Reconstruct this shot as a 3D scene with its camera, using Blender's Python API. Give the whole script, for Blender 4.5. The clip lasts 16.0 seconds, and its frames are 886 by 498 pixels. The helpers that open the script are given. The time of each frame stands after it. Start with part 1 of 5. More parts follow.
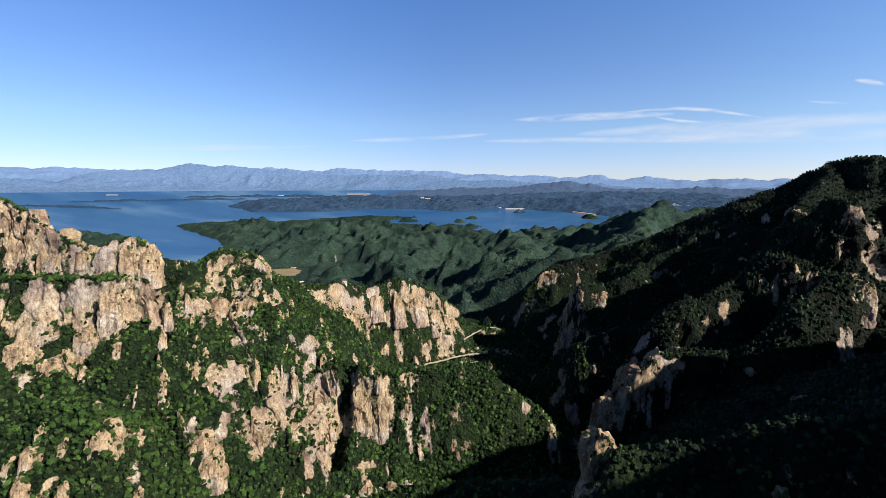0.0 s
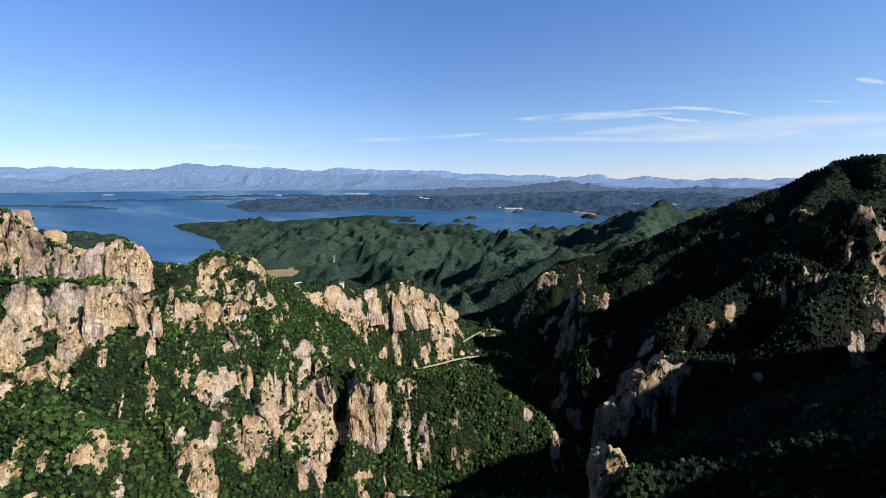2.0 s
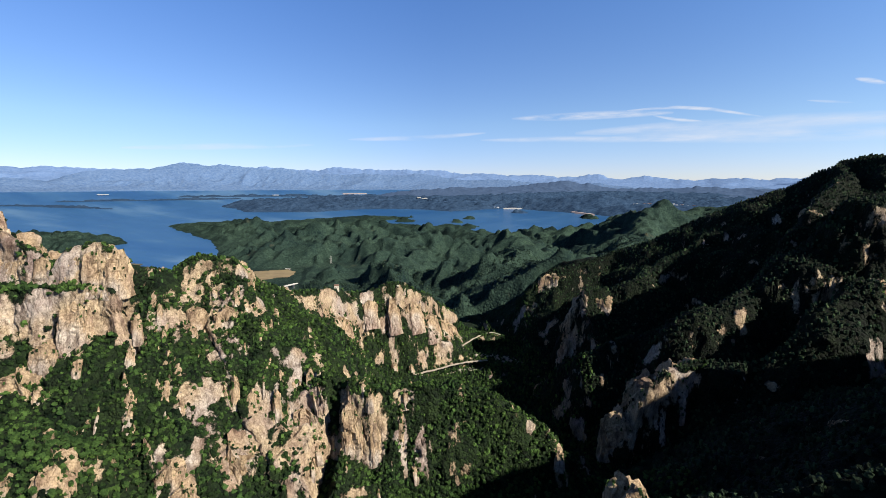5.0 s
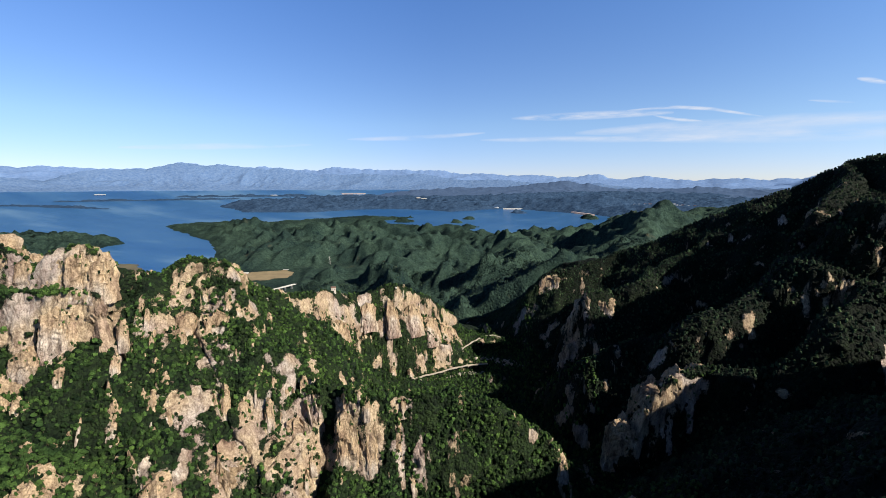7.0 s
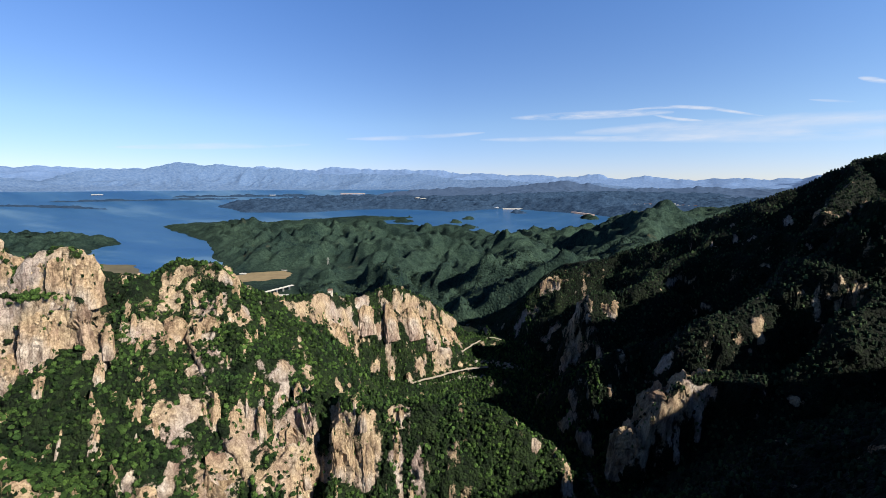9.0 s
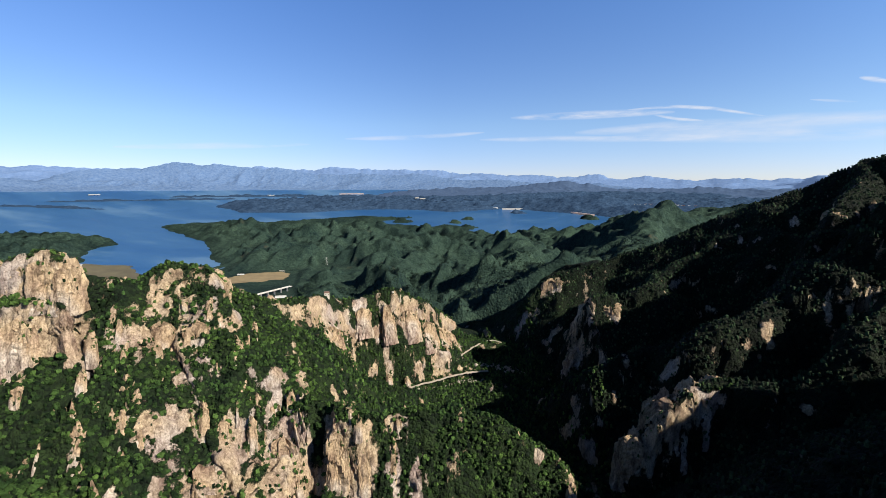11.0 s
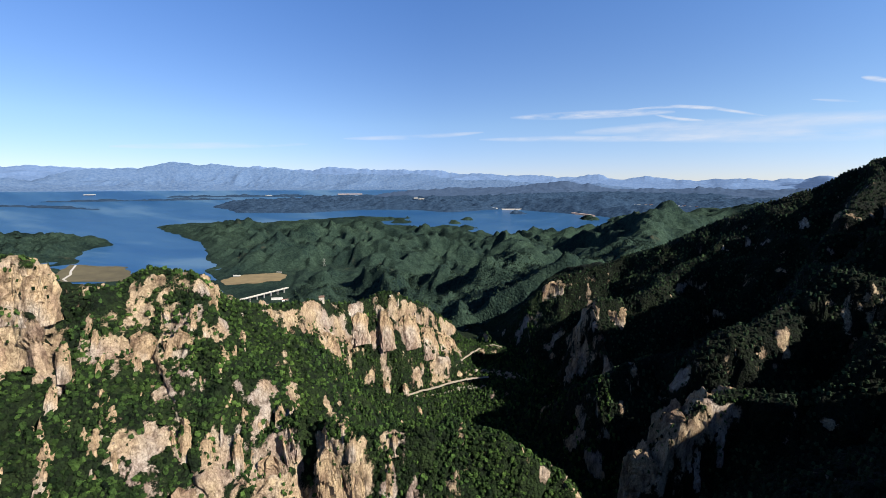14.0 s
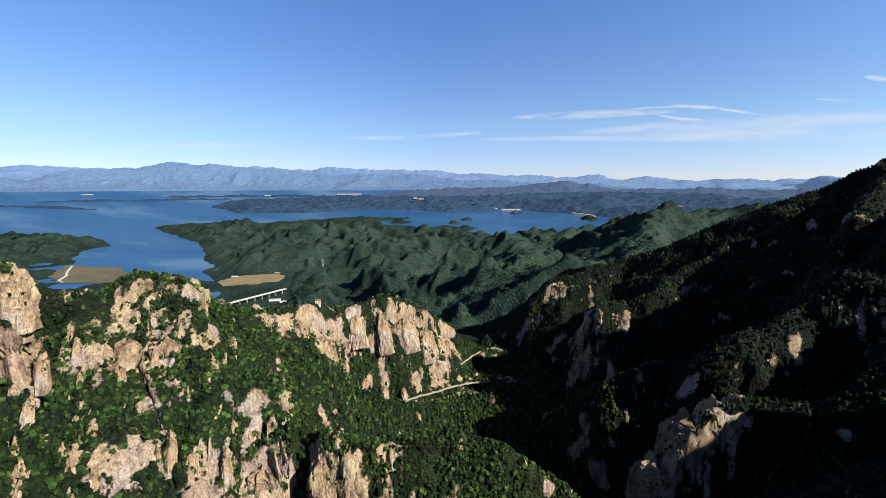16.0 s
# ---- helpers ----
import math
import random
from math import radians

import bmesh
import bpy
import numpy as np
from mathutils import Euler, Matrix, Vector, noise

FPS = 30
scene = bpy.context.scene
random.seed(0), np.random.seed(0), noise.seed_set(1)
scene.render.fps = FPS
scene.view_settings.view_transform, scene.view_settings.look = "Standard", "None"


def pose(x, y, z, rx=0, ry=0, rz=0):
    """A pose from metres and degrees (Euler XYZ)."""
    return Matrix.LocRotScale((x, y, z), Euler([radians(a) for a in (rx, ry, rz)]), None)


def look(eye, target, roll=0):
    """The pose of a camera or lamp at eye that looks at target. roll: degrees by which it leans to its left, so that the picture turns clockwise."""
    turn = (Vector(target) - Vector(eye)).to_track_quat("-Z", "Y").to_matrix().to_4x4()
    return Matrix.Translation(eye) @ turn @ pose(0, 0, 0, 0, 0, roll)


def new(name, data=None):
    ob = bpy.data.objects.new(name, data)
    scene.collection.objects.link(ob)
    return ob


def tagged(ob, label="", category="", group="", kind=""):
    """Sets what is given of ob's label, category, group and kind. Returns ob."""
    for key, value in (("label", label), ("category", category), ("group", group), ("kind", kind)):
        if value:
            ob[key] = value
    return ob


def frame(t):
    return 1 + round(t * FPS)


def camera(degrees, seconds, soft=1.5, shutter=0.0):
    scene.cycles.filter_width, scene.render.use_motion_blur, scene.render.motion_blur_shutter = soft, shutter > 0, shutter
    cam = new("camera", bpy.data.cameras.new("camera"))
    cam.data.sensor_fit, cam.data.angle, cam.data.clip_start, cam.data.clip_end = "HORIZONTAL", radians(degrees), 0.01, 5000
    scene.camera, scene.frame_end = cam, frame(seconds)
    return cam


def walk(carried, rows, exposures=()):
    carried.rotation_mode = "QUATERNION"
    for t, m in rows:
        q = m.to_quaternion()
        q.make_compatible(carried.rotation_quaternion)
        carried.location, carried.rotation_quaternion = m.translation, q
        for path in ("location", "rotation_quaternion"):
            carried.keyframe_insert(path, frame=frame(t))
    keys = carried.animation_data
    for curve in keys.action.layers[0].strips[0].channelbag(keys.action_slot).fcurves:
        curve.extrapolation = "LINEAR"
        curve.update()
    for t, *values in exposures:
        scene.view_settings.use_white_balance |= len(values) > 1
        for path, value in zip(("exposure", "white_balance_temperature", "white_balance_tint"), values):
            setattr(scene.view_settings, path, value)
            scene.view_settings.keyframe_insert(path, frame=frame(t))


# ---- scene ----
cam = camera(88.4, 16.0, soft=0.5)
METRES, EYE, TILT, LEAN, TURN = 160.0, 500.0, -8.2, 0.0, 0.0
ROWS = [
    (0.0, 0.0, 0.0, 0.0, 0.0, 0.0, -0.0),
    (0.5, -0.0005, 0.0295, 0.005, -0.04, -0.03, 0.01),
    (1.0, -0.0012, 0.0588, 0.0093, -0.07, -0.05, 0.03),
    (1.5, -0.0011, 0.0887, 0.0137, -0.09, -0.05, 0.04),
    (2.0, -0.001, 0.1185, 0.0172, -0.13, -0.04, 0.06),
    (2.5, -0.0021, 0.1483, 0.0217, -0.19, -0.05, 0.05),
    (3.0, -0.0012, 0.1785, 0.0262, -0.22, -0.07, 0.06),
    (3.5, -0.0017, 0.2096, 0.0303, -0.26, -0.06, 0.05),
    (4.0, -0.002, 0.2402, 0.0346, -0.3, -0.07, 0.04),
    (6.5, -0.0001, 0.3957, 0.0536, -0.41, -0.02, 0.04),
    (7.0, 0.0004, 0.4269, 0.0581, -0.43, -0.04, 0.03),
    (7.5, 0.0002, 0.458, 0.0625, -0.47, -0.05, 0.04),
    (8.0, 0.0004, 0.4891, 0.067, -0.47, -0.04, 0.05),
    (8.5, 0.0007, 0.52, 0.0708, -0.49, -0.04, 0.04),
    (9.0, 0.0011, 0.551, 0.0748, -0.51, -0.05, 0.05),
    (11.5, 0.004, 0.7057, 0.097, -0.6, -0.03, 0.03),
    (12.0, 0.0042, 0.7365, 0.1013, -0.61, -0.02, 0.03),
    (12.5, 0.0041, 0.7676, 0.1065, -0.62, -0.03, 0.02),
    (13.0, 0.0037, 0.7992, 0.1116, -0.67, -0.04, 0.02),
    (13.5, 0.0031, 0.8305, 0.1163, -0.7, -0.05, 0.01),
    (14.0, 0.0037, 0.8623, 0.1221, -0.71, -0.03, 0.02),
    (14.5, 0.0033, 0.8944, 0.1269, -0.73, -0.02, 0.04),
    (15.0, 0.0037, 0.9264, 0.1327, -0.74, -0.03, 0.04),
    (15.5, 0.0045, 0.9582, 0.138, -0.75, -0.03, 0.01),
    (16.0, 0.0055, 0.9894, 0.1427, -0.76, -0.03, 0.02),
]
walk(cam, [(t, pose(0, 0, EYE, TILT, LEAN, TURN) @ pose(METRES * x, METRES * y, METRES * z, 90 + pitch, roll, yaw)) for t, x, y, z, yaw, pitch, roll in ROWS],
     exposures=((0.0, 1.0), (16.0, 1.0)))

# ---- camera and light tuning ----
SUN_FROM = Vector((0.84, -0.54, 0.62))      # towards the sun
SUN_POWER, SKY_POWER = 5.0, 0.066


# ---- world and sun ----
def build_light():
    world = bpy.data.worlds.new("sky")
    scene.world = world
    world.use_nodes = True
    nt = world.node_tree
    sky = nt.nodes.new("ShaderNodeTexSky")
    sky.sky_type, sky.sun_disc = "NISHITA", False
    s = SUN_FROM.normalized()
    sky.sun_elevation = math.asin(s.z)
    sky.sun_rotation = math.atan2(s.x, s.y)
    sky.altitude, sky.air_density, sky.dust_density, sky.ozone_density = 3000, 1.0, 0.5, 3.0
    bg = nt.nodes["Background"]
    bg.inputs["Strength"].default_value = SKY_POWER
    tint = nt.nodes.new("ShaderNodeMix")
    tint.data_type, tint.blend_type = "RGBA", "MULTIPLY"
    tint.inputs[0].default_value = 1.0
    # the air near the horizon is milkier than the sky texture's
    way, rise = nt.nodes.new("ShaderNodeTexCoord"), nt.nodes.new("ShaderNodeSeparateXYZ")
    milk = nt.nodes.new("ShaderNodeValToRGB")
    milk.color_ramp.elements[1].position = 1.0
    for at in (0.03, 0.12, 0.36, 0.58):
        milk.color_ramp.elements.new(at)
    for e, c in zip(milk.color_ramp.elements, ((0.73, 0.72, 0.89), (0.80, 0.77, 0.94), (0.94, 0.97, 1.05), (0.86, 1.12, 1.45), (0.50, 0.66, 0.88), (0.26, 0.34, 0.46))):
        e.color = (*c, 1)
    nt.links.new(way.outputs["Generated"], rise.inputs[0])
    nt.links.new(rise.outputs["Z"], milk.inputs[0])
    nt.links.new(milk.outputs[0], tint.inputs[7])
    nt.links.new(sky.outputs[0], tint.inputs[6])
    # and brighter on the sun's side
    half = nt.nodes.new("ShaderNodeMath")
    half.operation = "MULTIPLY_ADD"
    half.inputs[1].default_value, half.inputs[2].default_value = 0.5, 0.5
    nt.links.new(rise.outputs["X"], half.inputs[0])
    side = nt.nodes.new("ShaderNodeValToRGB")
    side.color_ramp.elements.new(0.72)
    for e, (at, c) in zip(side.color_ramp.elements, ((0.5, (1, 1, 1)), (0.72, (1.22, 1.18, 1.12)), (0.9, (1.42, 1.35, 1.23)))):
        e.position, e.color = at, (*c, 1)
    nt.links.new(half.outputs[0], side.inputs[0])
    glow = nt.nodes.new("ShaderNodeMix")
    glow.data_type, glow.blend_type = "RGBA", "MULTIPLY"
    glow.inputs[0].default_value = 1.0
    nt.links.new(tint.outputs[2], glow.inputs[6])
    nt.links.new(side.outputs[0], glow.inputs[7])
    nt.links.new(glow.outputs[2], bg.inputs["Color"])
    lamp = bpy.data.lights.new("sun", "SUN")
    lamp.energy, lamp.angle, lamp.color = SUN_POWER, radians(0.5), (1.0, 0.93, 0.82)
    ob = new("sun", lamp)
    ob.matrix_world = look(SUN_FROM * 100, (0, 0, 0))


build_light()


# ---- noise ----
def lattice(ix, iy, seed):
    h = (ix * 374761393 + iy * 668265263 + seed * 1442695041) & 0xFFFFFFFF
    h = ((h ^ (h >> 13)) * 1274126177) & 0xFFFFFFFF
    return ((h ^ (h >> 16)) & 0xFFFF) / 32767.5 - 1.0


def grain(x, y, seed=0):
    """Smooth value noise of the plane, -1 to 1."""
    ix, iy = np.floor(x).astype(np.int64), np.floor(y).astype(np.int64)
    fx, fy = x - ix, y - iy
    fx, fy = fx * fx * (3 - 2 * fx), fy * fy * (3 - 2 * fy)
    a, b = lattice(ix, iy, seed), lattice(ix + 1, iy, seed)
    c, d = lattice(ix, iy + 1, seed), lattice(ix + 1, iy + 1, seed)
    return (a + (b - a) * fx) * (1 - fy) + (c + (d - c) * fx) * fy


def grain3(x, y, z, seed=0):
    iz = np.floor(z).astype(np.int64)
    fz = z - iz
    fz = fz * fz * (3 - 2 * fz)
    lo = grain(x + iz * 17.31, y - iz * 9.73, seed)
    hi = grain(x + (iz + 1) * 17.31, y - (iz + 1) * 9.73, seed)
    return lo + (hi - lo) * fz


def fbm(x, y, size, octaves=4, seed=0, gain=0.5):
    total, amp = 0.0, 1.0
    for k in range(octaves):
        total = total + amp * grain(x / size + 13.7 * k, y / size - 7.1 * k, seed + k)
        size, amp = size * 0.5, amp * gain
    return total


def spurs(x, y, size, octaves=3, seed=0):
    """Ridged noise, 0 in the gullies and about 1 on the spurs."""
    bx, by = x + 0.35 * size * grain(x / size, y / size, seed + 50), y + 0.35 * size * grain(x / size, y / size, seed + 51)
    total, amp, whole = 0.0, 1.0, 0.0
    for k in range(octaves):
        total = total + amp * np.clip(1 - np.abs(grain(bx / size + 5.3 * k, by / size + 2.9 * k, seed + k)) * 1.7, 0, 1)
        whole, size, amp = whole + amp, size * 0.5, amp * 0.5
    return total / whole


def blocks(u, v, seed=0):
    """Jointed blocks in the plane: a level for each block, 0 to 1, and 1 in the joints between them."""
    iu, iv = np.floor(u).astype(np.int64), np.floor(v).astype(np.int64)
    first, second = np.full(u.shape, 9.0), np.full(u.shape, 9.0)
    level = np.zeros(u.shape)
    for a in (-1, 0, 1):
        for b in (-1, 0, 1):
            cu, cv = iu + a, iv + b
            d = np.hypot(u - cu - 0.5 - 0.45 * lattice(cu, cv, seed), v - cv - 0.5 - 0.45 * lattice(cu, cv, seed + 7))
            near = d < first
            second = np.where(near, first, np.minimum(second, d))
            level = np.where(near, lattice(cu, cv, seed + 13) * 0.5 + 0.5, level)
            first = np.where(near, d, first)
    return level, np.clip(1 - (second - first) / 0.10, 0, 1)


def rock_relief(s, z, seed=0):
    """How far a granite face stands out, in metres, along its run s and height z."""
    bend = 3.0 * grain(s / 18, z / 18, seed + 3)
    big, joint = blocks((s + bend) / 12, (z + 2 * bend) / 26, seed)
    mid, split = blocks((s - bend) / 5.2, (z + bend) / 8.5, seed + 31)
    small, crack = blocks((s + bend) / 2.2, (z - bend) / 3.0, seed + 37)
    return 5.0 * (big - 0.5) - 1.6 * joint + 2.2 * (mid - 0.5) - 0.7 * split + 0.8 * (small - 0.5) + 0.7 * grain(s / 5, z / 5, seed + 5)


# ---- ridges: crest line, and the drop to the right and to the left of its run ----
def ridge_height(x, y, crest, right, left, wobble=None):
    c = np.array(crest, float)
    run = np.diff(c[:, :2], axis=0)
    run /= np.linalg.norm(run, axis=1, keepdims=True)
    aim = np.concatenate((run[:1], run[:-1] + run[1:], run[-1:]))
    near, height, side, cap = np.full(x.shape, 1e9), np.zeros(x.shape), np.zeros(x.shape), np.zeros(x.shape, bool)
    last = len(crest) - 2
    for i in range(last + 1):
        (ax, ay, az), (bx, by, bz) = c[i], c[i + 1]
        dx, dy = bx - ax, by - ay
        raw = ((x - ax) * dx + (y - ay) * dy) / (dx * dx + dy * dy)
        t = np.clip(raw, 0, 1)
        px, py = x - ax - t * dx, y - ay - t * dy
        d = np.hypot(px, py)
        tx, ty = aim[i, 0] * (1 - t) + aim[i + 1, 0] * t, aim[i, 1] * (1 - t) + aim[i + 1, 1] * t
        best = d < near
        near = np.where(best, d, near)
        height = np.where(best, az + t * (bz - az), height)
        side = np.where(best, tx * py - ty * px, side)
        cap = np.where(best, (raw < 0) & (i == 0) | (raw > 1) & (i == last), cap)
    d = near if wobble is None else np.maximum(near + wobble * np.clip(near / 15.0, 0, 1), 0)
    a, b = np.interp(d, right[0], right[1]), np.interp(d, left[0], left[1])
    return height - np.where(cap, np.maximum(a, b), np.where(side < 0, a, b))


SOFT = ((0, 15, 40, 900), (0, 5, 25, 700))
WOOD = ((0, 30, 80, 2500), (0, 8, 38, 1200))
BLUFF = ((0, 5, 13, 24, 40, 70, 200, 900), (0, 4, 48, 56, 80, 114, 196, 720))
CRAG = ((0, 8, 20, 60, 100, 145, 200, 900), (0, 6, 22, 62, 96, 152, 200, 760))
WALL = ((0, 5, 9, 13, 18, 26, 60, 80, 105, 160, 900), (0, 8, 36, 40, 64, 90, 128, 146, 176, 230, 800))
CLIFF = ((0, 12, 16, 28, 60, 120, 900), (0, 8, 26, 92, 112, 146, 560))
STEEP = ((0, 8, 26, 60, 900), (0, 5, 28, 58, 760))
SLOPE = ((0, 10, 30, 70, 900), (0, 5, 32, 84, 760))
RIB = ((0, 12, 40, 900), (0, 5, 32, 740))
BENCH = ((0, 26, 44, 56, 100, 900), (0, 11, 40, 84, 142, 1040))
GULLY = ((0, 8, 24, 50, 900), (0, 8, 48, 104, 1100))

NEAR = {
    "west_crest": ([(-1300, 300, 720), (-900, 420, 640), (-620, 490, 545), (-498, 518, 484), (-465, 518, 457), (-435, 518, 440), (-412, 519, 428), (-400, 520, 417), (-388, 522, 430),
                    (-364, 524, 438), (-345, 530, 433), (-338, 540, 412), (-337, 572, 398)], WALL, SOFT),
    "west_shoulder": ([(-337, 572, 396), (-328, 600, 389), (-305, 624, 410), (-272, 636, 402), (-253, 680, 362)],
                      CRAG, SOFT),
    "west_arm": ([(-253, 680, 357), (-265, 760, 318), (-251, 830, 313), (-227, 895, 298), (-207, 928, 292), (-154, 980, 287),
                  (-94, 1033, 282), (-33, 1080, 242), (24, 1160, 185), (73, 1230, 105)], BLUFF, SOFT),
    "west_rib": ([(-400, 440, 300), (-350, 410, 292), (-299, 380, 284), (-262, 345, 240), (-235, 310, 190)], RIB, RIB),
    "west_rib_low": ([(-285, 470, 272), (-256, 436, 268), (-245, 420, 240), (-222, 390, 180)], RIB, RIB),
    "middle_spur": ([(-253, 660, 305), (-222, 612, 262), (-188, 568, 252), (-150, 558, 270), (-125, 556, 274), (-100, 544, 272),
                     (-60, 546, 268), (-25, 556, 263)], CLIFF, STEEP),
    "middle_spur_end": ([(-25, 556, 263), (19, 577, 261), (57, 572, 247), (93, 567, 226), (129, 557, 208), (158, 550, 184), (200, 530, 145)],
                        SLOPE, STEEP),
    "east_crest": ([(394, 1450, 258), (467, 1400, 280), (514, 1300, 317), (571, 1250, 351), (636, 1230, 392), (744, 1170, 462),
                    (845, 1120, 508), (898, 1098, 531), (945, 1058, 562), (965, 1000, 556), (1080, 860, 600), (1300, 600, 700), (1400, 200, 760)], SOFT, SOFT),
    "east_spur_high": ([(950, 830, 580), (760, 745, 520), (615, 712, 474), (560, 722, 420), (499, 727, 368), (469, 731, 347), (415, 708, 322),
                        (370, 707, 311), (332, 700, 276), (306, 694, 215), (270, 690, 150)], GULLY, BENCH),
    "east_spur_mid": ([(924, 1085, 550), (800, 980, 492), (705, 918, 446), (640, 880, 385), (555, 822, 325), (470, 830, 262),
                       (380, 840, 185)], GULLY, BENCH),
    "valley_spur": ([(415, 715, 316), (360, 745, 275), (318, 765, 250), (222, 767, 216), (192, 760, 166), (172, 750, 115)], RIB, RIB),
    "east_spur_face": ([(760, 745, 500), (615, 680, 410), (545, 636, 370), (483, 602, 334), (438, 598, 290), (404, 585, 262), (382, 545, 200), (345, 480, 150)], GULLY, BENCH),
    "east_nose": ([(481, 592, 300), (400, 610, 268), (347, 634, 262), (294, 627, 256), (240, 624, 195), (217, 623, 163), (190, 610, 120)],
                  STEEP, CLIFF),
    "east_spur_far": ([(744, 1170, 440), (620, 1130, 360), (511, 1100, 308), (425, 1000, 298), (356, 1010, 280), (305, 998, 280),
                       (275, 1000, 190), (245, 1010, 120)], STEEP, STEEP),
    "east_spur_last": ([(514, 1300, 317), (400, 1290, 285), (309, 1286, 262), (230, 1290, 188), (150, 1280, 130)], STEEP, STEEP),
    # next two ridges are unseen, added to shade the near spur and east slopes
    "shade_crest": ([(300, -330, 650), (480, -150, 700), (545, -20, 645), (560, 80, 590), (600, 160, 572)], SOFT, SOFT),
    "shade_spur": ([(980, 60, 700), (900, 200, 668), (884, 254, 657), (825, 280, 602), (790, 300, 560), (740, 330, 500), (690, 350, 440)], STEEP, STEEP),
    "arm_foot": ([(24, 1160, 160), (90, 1192, 118), (152, 1188, 107), (195, 1175, 92)], RIB, RIB),
    "near_spur": ([(900, 120, 660), (620, 190, 566), (330, 200, 412), (262, 222, 388), (205, 240, 368), (160, 250, 350),
                   (100, 258, 346), (85, 280, 304), (23, 317, 278), (-10, 340, 230)], STEEP, STEEP),
}


# stream beds: line of the bed, half its width
BEDS = [
    ([(-150, 440, 160), (-85, 468, 152), (-30, 497, 147), (60, 505, 138), (160, 522, 124), (212, 590, 112), (180, 700, 100), (150, 850, 92),
      (185, 1050, 84), (205, 1180, 76), (160, 1300, 66), (60, 1480, 55)], 8),
    ([(-95, 928, 80), (-45, 940, 80), (10, 985, 84), (70, 1022, 84), (145, 1050, 84)], 20),
]


CLEFTS = [
    ([(-128, 490, 150), (-123, 528, 185), (-118, 556, 262)], 7.5),
    ([(-62, 490, 145), (-56, 525, 180), (-48, 548, 258)], 6.0),
    ([(-318, 480, 300), (-322, 520, 318), (-333, 548, 385)], 3.0),
]


def bed_height(x, y, line, half, rise=0.9, most=16, steep=5.0):
    d, z = np.full(x.shape, 1e9), np.zeros(x.shape)
    for (ax, ay, az), (bx, by, bz) in zip(line[:-1], line[1:]):
        dx, dy = bx - ax, by - ay
        t = np.clip(((x - ax) * dx + (y - ay) * dy) / (dx * dx + dy * dy), 0, 1)
        e = np.hypot(x - ax - t * dx, y - ay - t * dy)
        z = np.where(e < d, az + t * (bz - az), z)
        d = np.minimum(d, e)
    e = np.maximum(d - half, 0)
    return z + rise * np.minimum(e, most) + steep * np.maximum(e - most, 0)


def near_height(x, y):
    wx = 10 * fbm(x, y, 90, 3, 81) + 4 * fbm(x, y, 24, 2, 83)
    wy = 10 * fbm(x, y, 90, 3, 85) + 4 * fbm(x, y, 24, 2, 87)
    near = np.clip((np.abs(x - 60) + 300) / 900, 0.5, 1)
    wx, wy = wx * near, wy * near
    wob = 8 * fbm(x, y, 60, 3, 11) + 4.0 * fbm(x, y, 15, 2, 21)
    z = np.full(x.shape, -200.0)
    k = 7.0
    for crest, right, left in NEAR.values():
        h = ridge_height(x + wx, y + wy, crest, right, left, wob)
        if right is WALL:
            # a wooded ledge runs along the high wall
            step = ridge_height(x + wx, y + wy + 9, crest, right, left, wob)
            h = np.where((x < -335) & (y < 520), np.maximum(h, np.minimum(step, 393 + 2 * fbm(x, y, 30, 2, 14))), h)
        m = np.maximum(z, h)
        z = m + k * np.log1p(np.exp(-np.abs(z - h) / k)) * 0.3
    axis = np.interp(y, (-400, 300, 480, 600, 850, 1050, 1300, 1700), (260, 170, 148, 120, 88, 92, 88, 50))
    z = np.maximum(z, axis + 2 * fbm(x, y, 40, 3, 5))
    z = z + 3.0 * fbm(x, y, 45, 3, 31) + 7.0 * (spurs(x, y, 60, 3, 33) - 0.5)
    east = np.clip((x - 430) / 140, 0, 1) * np.clip((y - 350) / 150, 0, 1)
    level = ((0, 1), (0, 0))
    crown = ridge_height(x, y, NEAR["east_crest"][0], level, level)
    east = east * np.clip((crown - z - 22) / 45, 0, 1)
    z = z + 8.5 * east * np.sin((z + 26 * fbm(x, y, 130, 3, 91)) * 2 * np.pi / 58)
    for line, half in BEDS:
        z = np.minimum(z, np.maximum(bed_height(x, y, line, half, steep=2.7), z - 90))
    for line, half in CLEFTS:
        z = np.minimum(z, np.maximum(bed_height(x, y, line, half, 5.0, 1), z - 60))
    return z


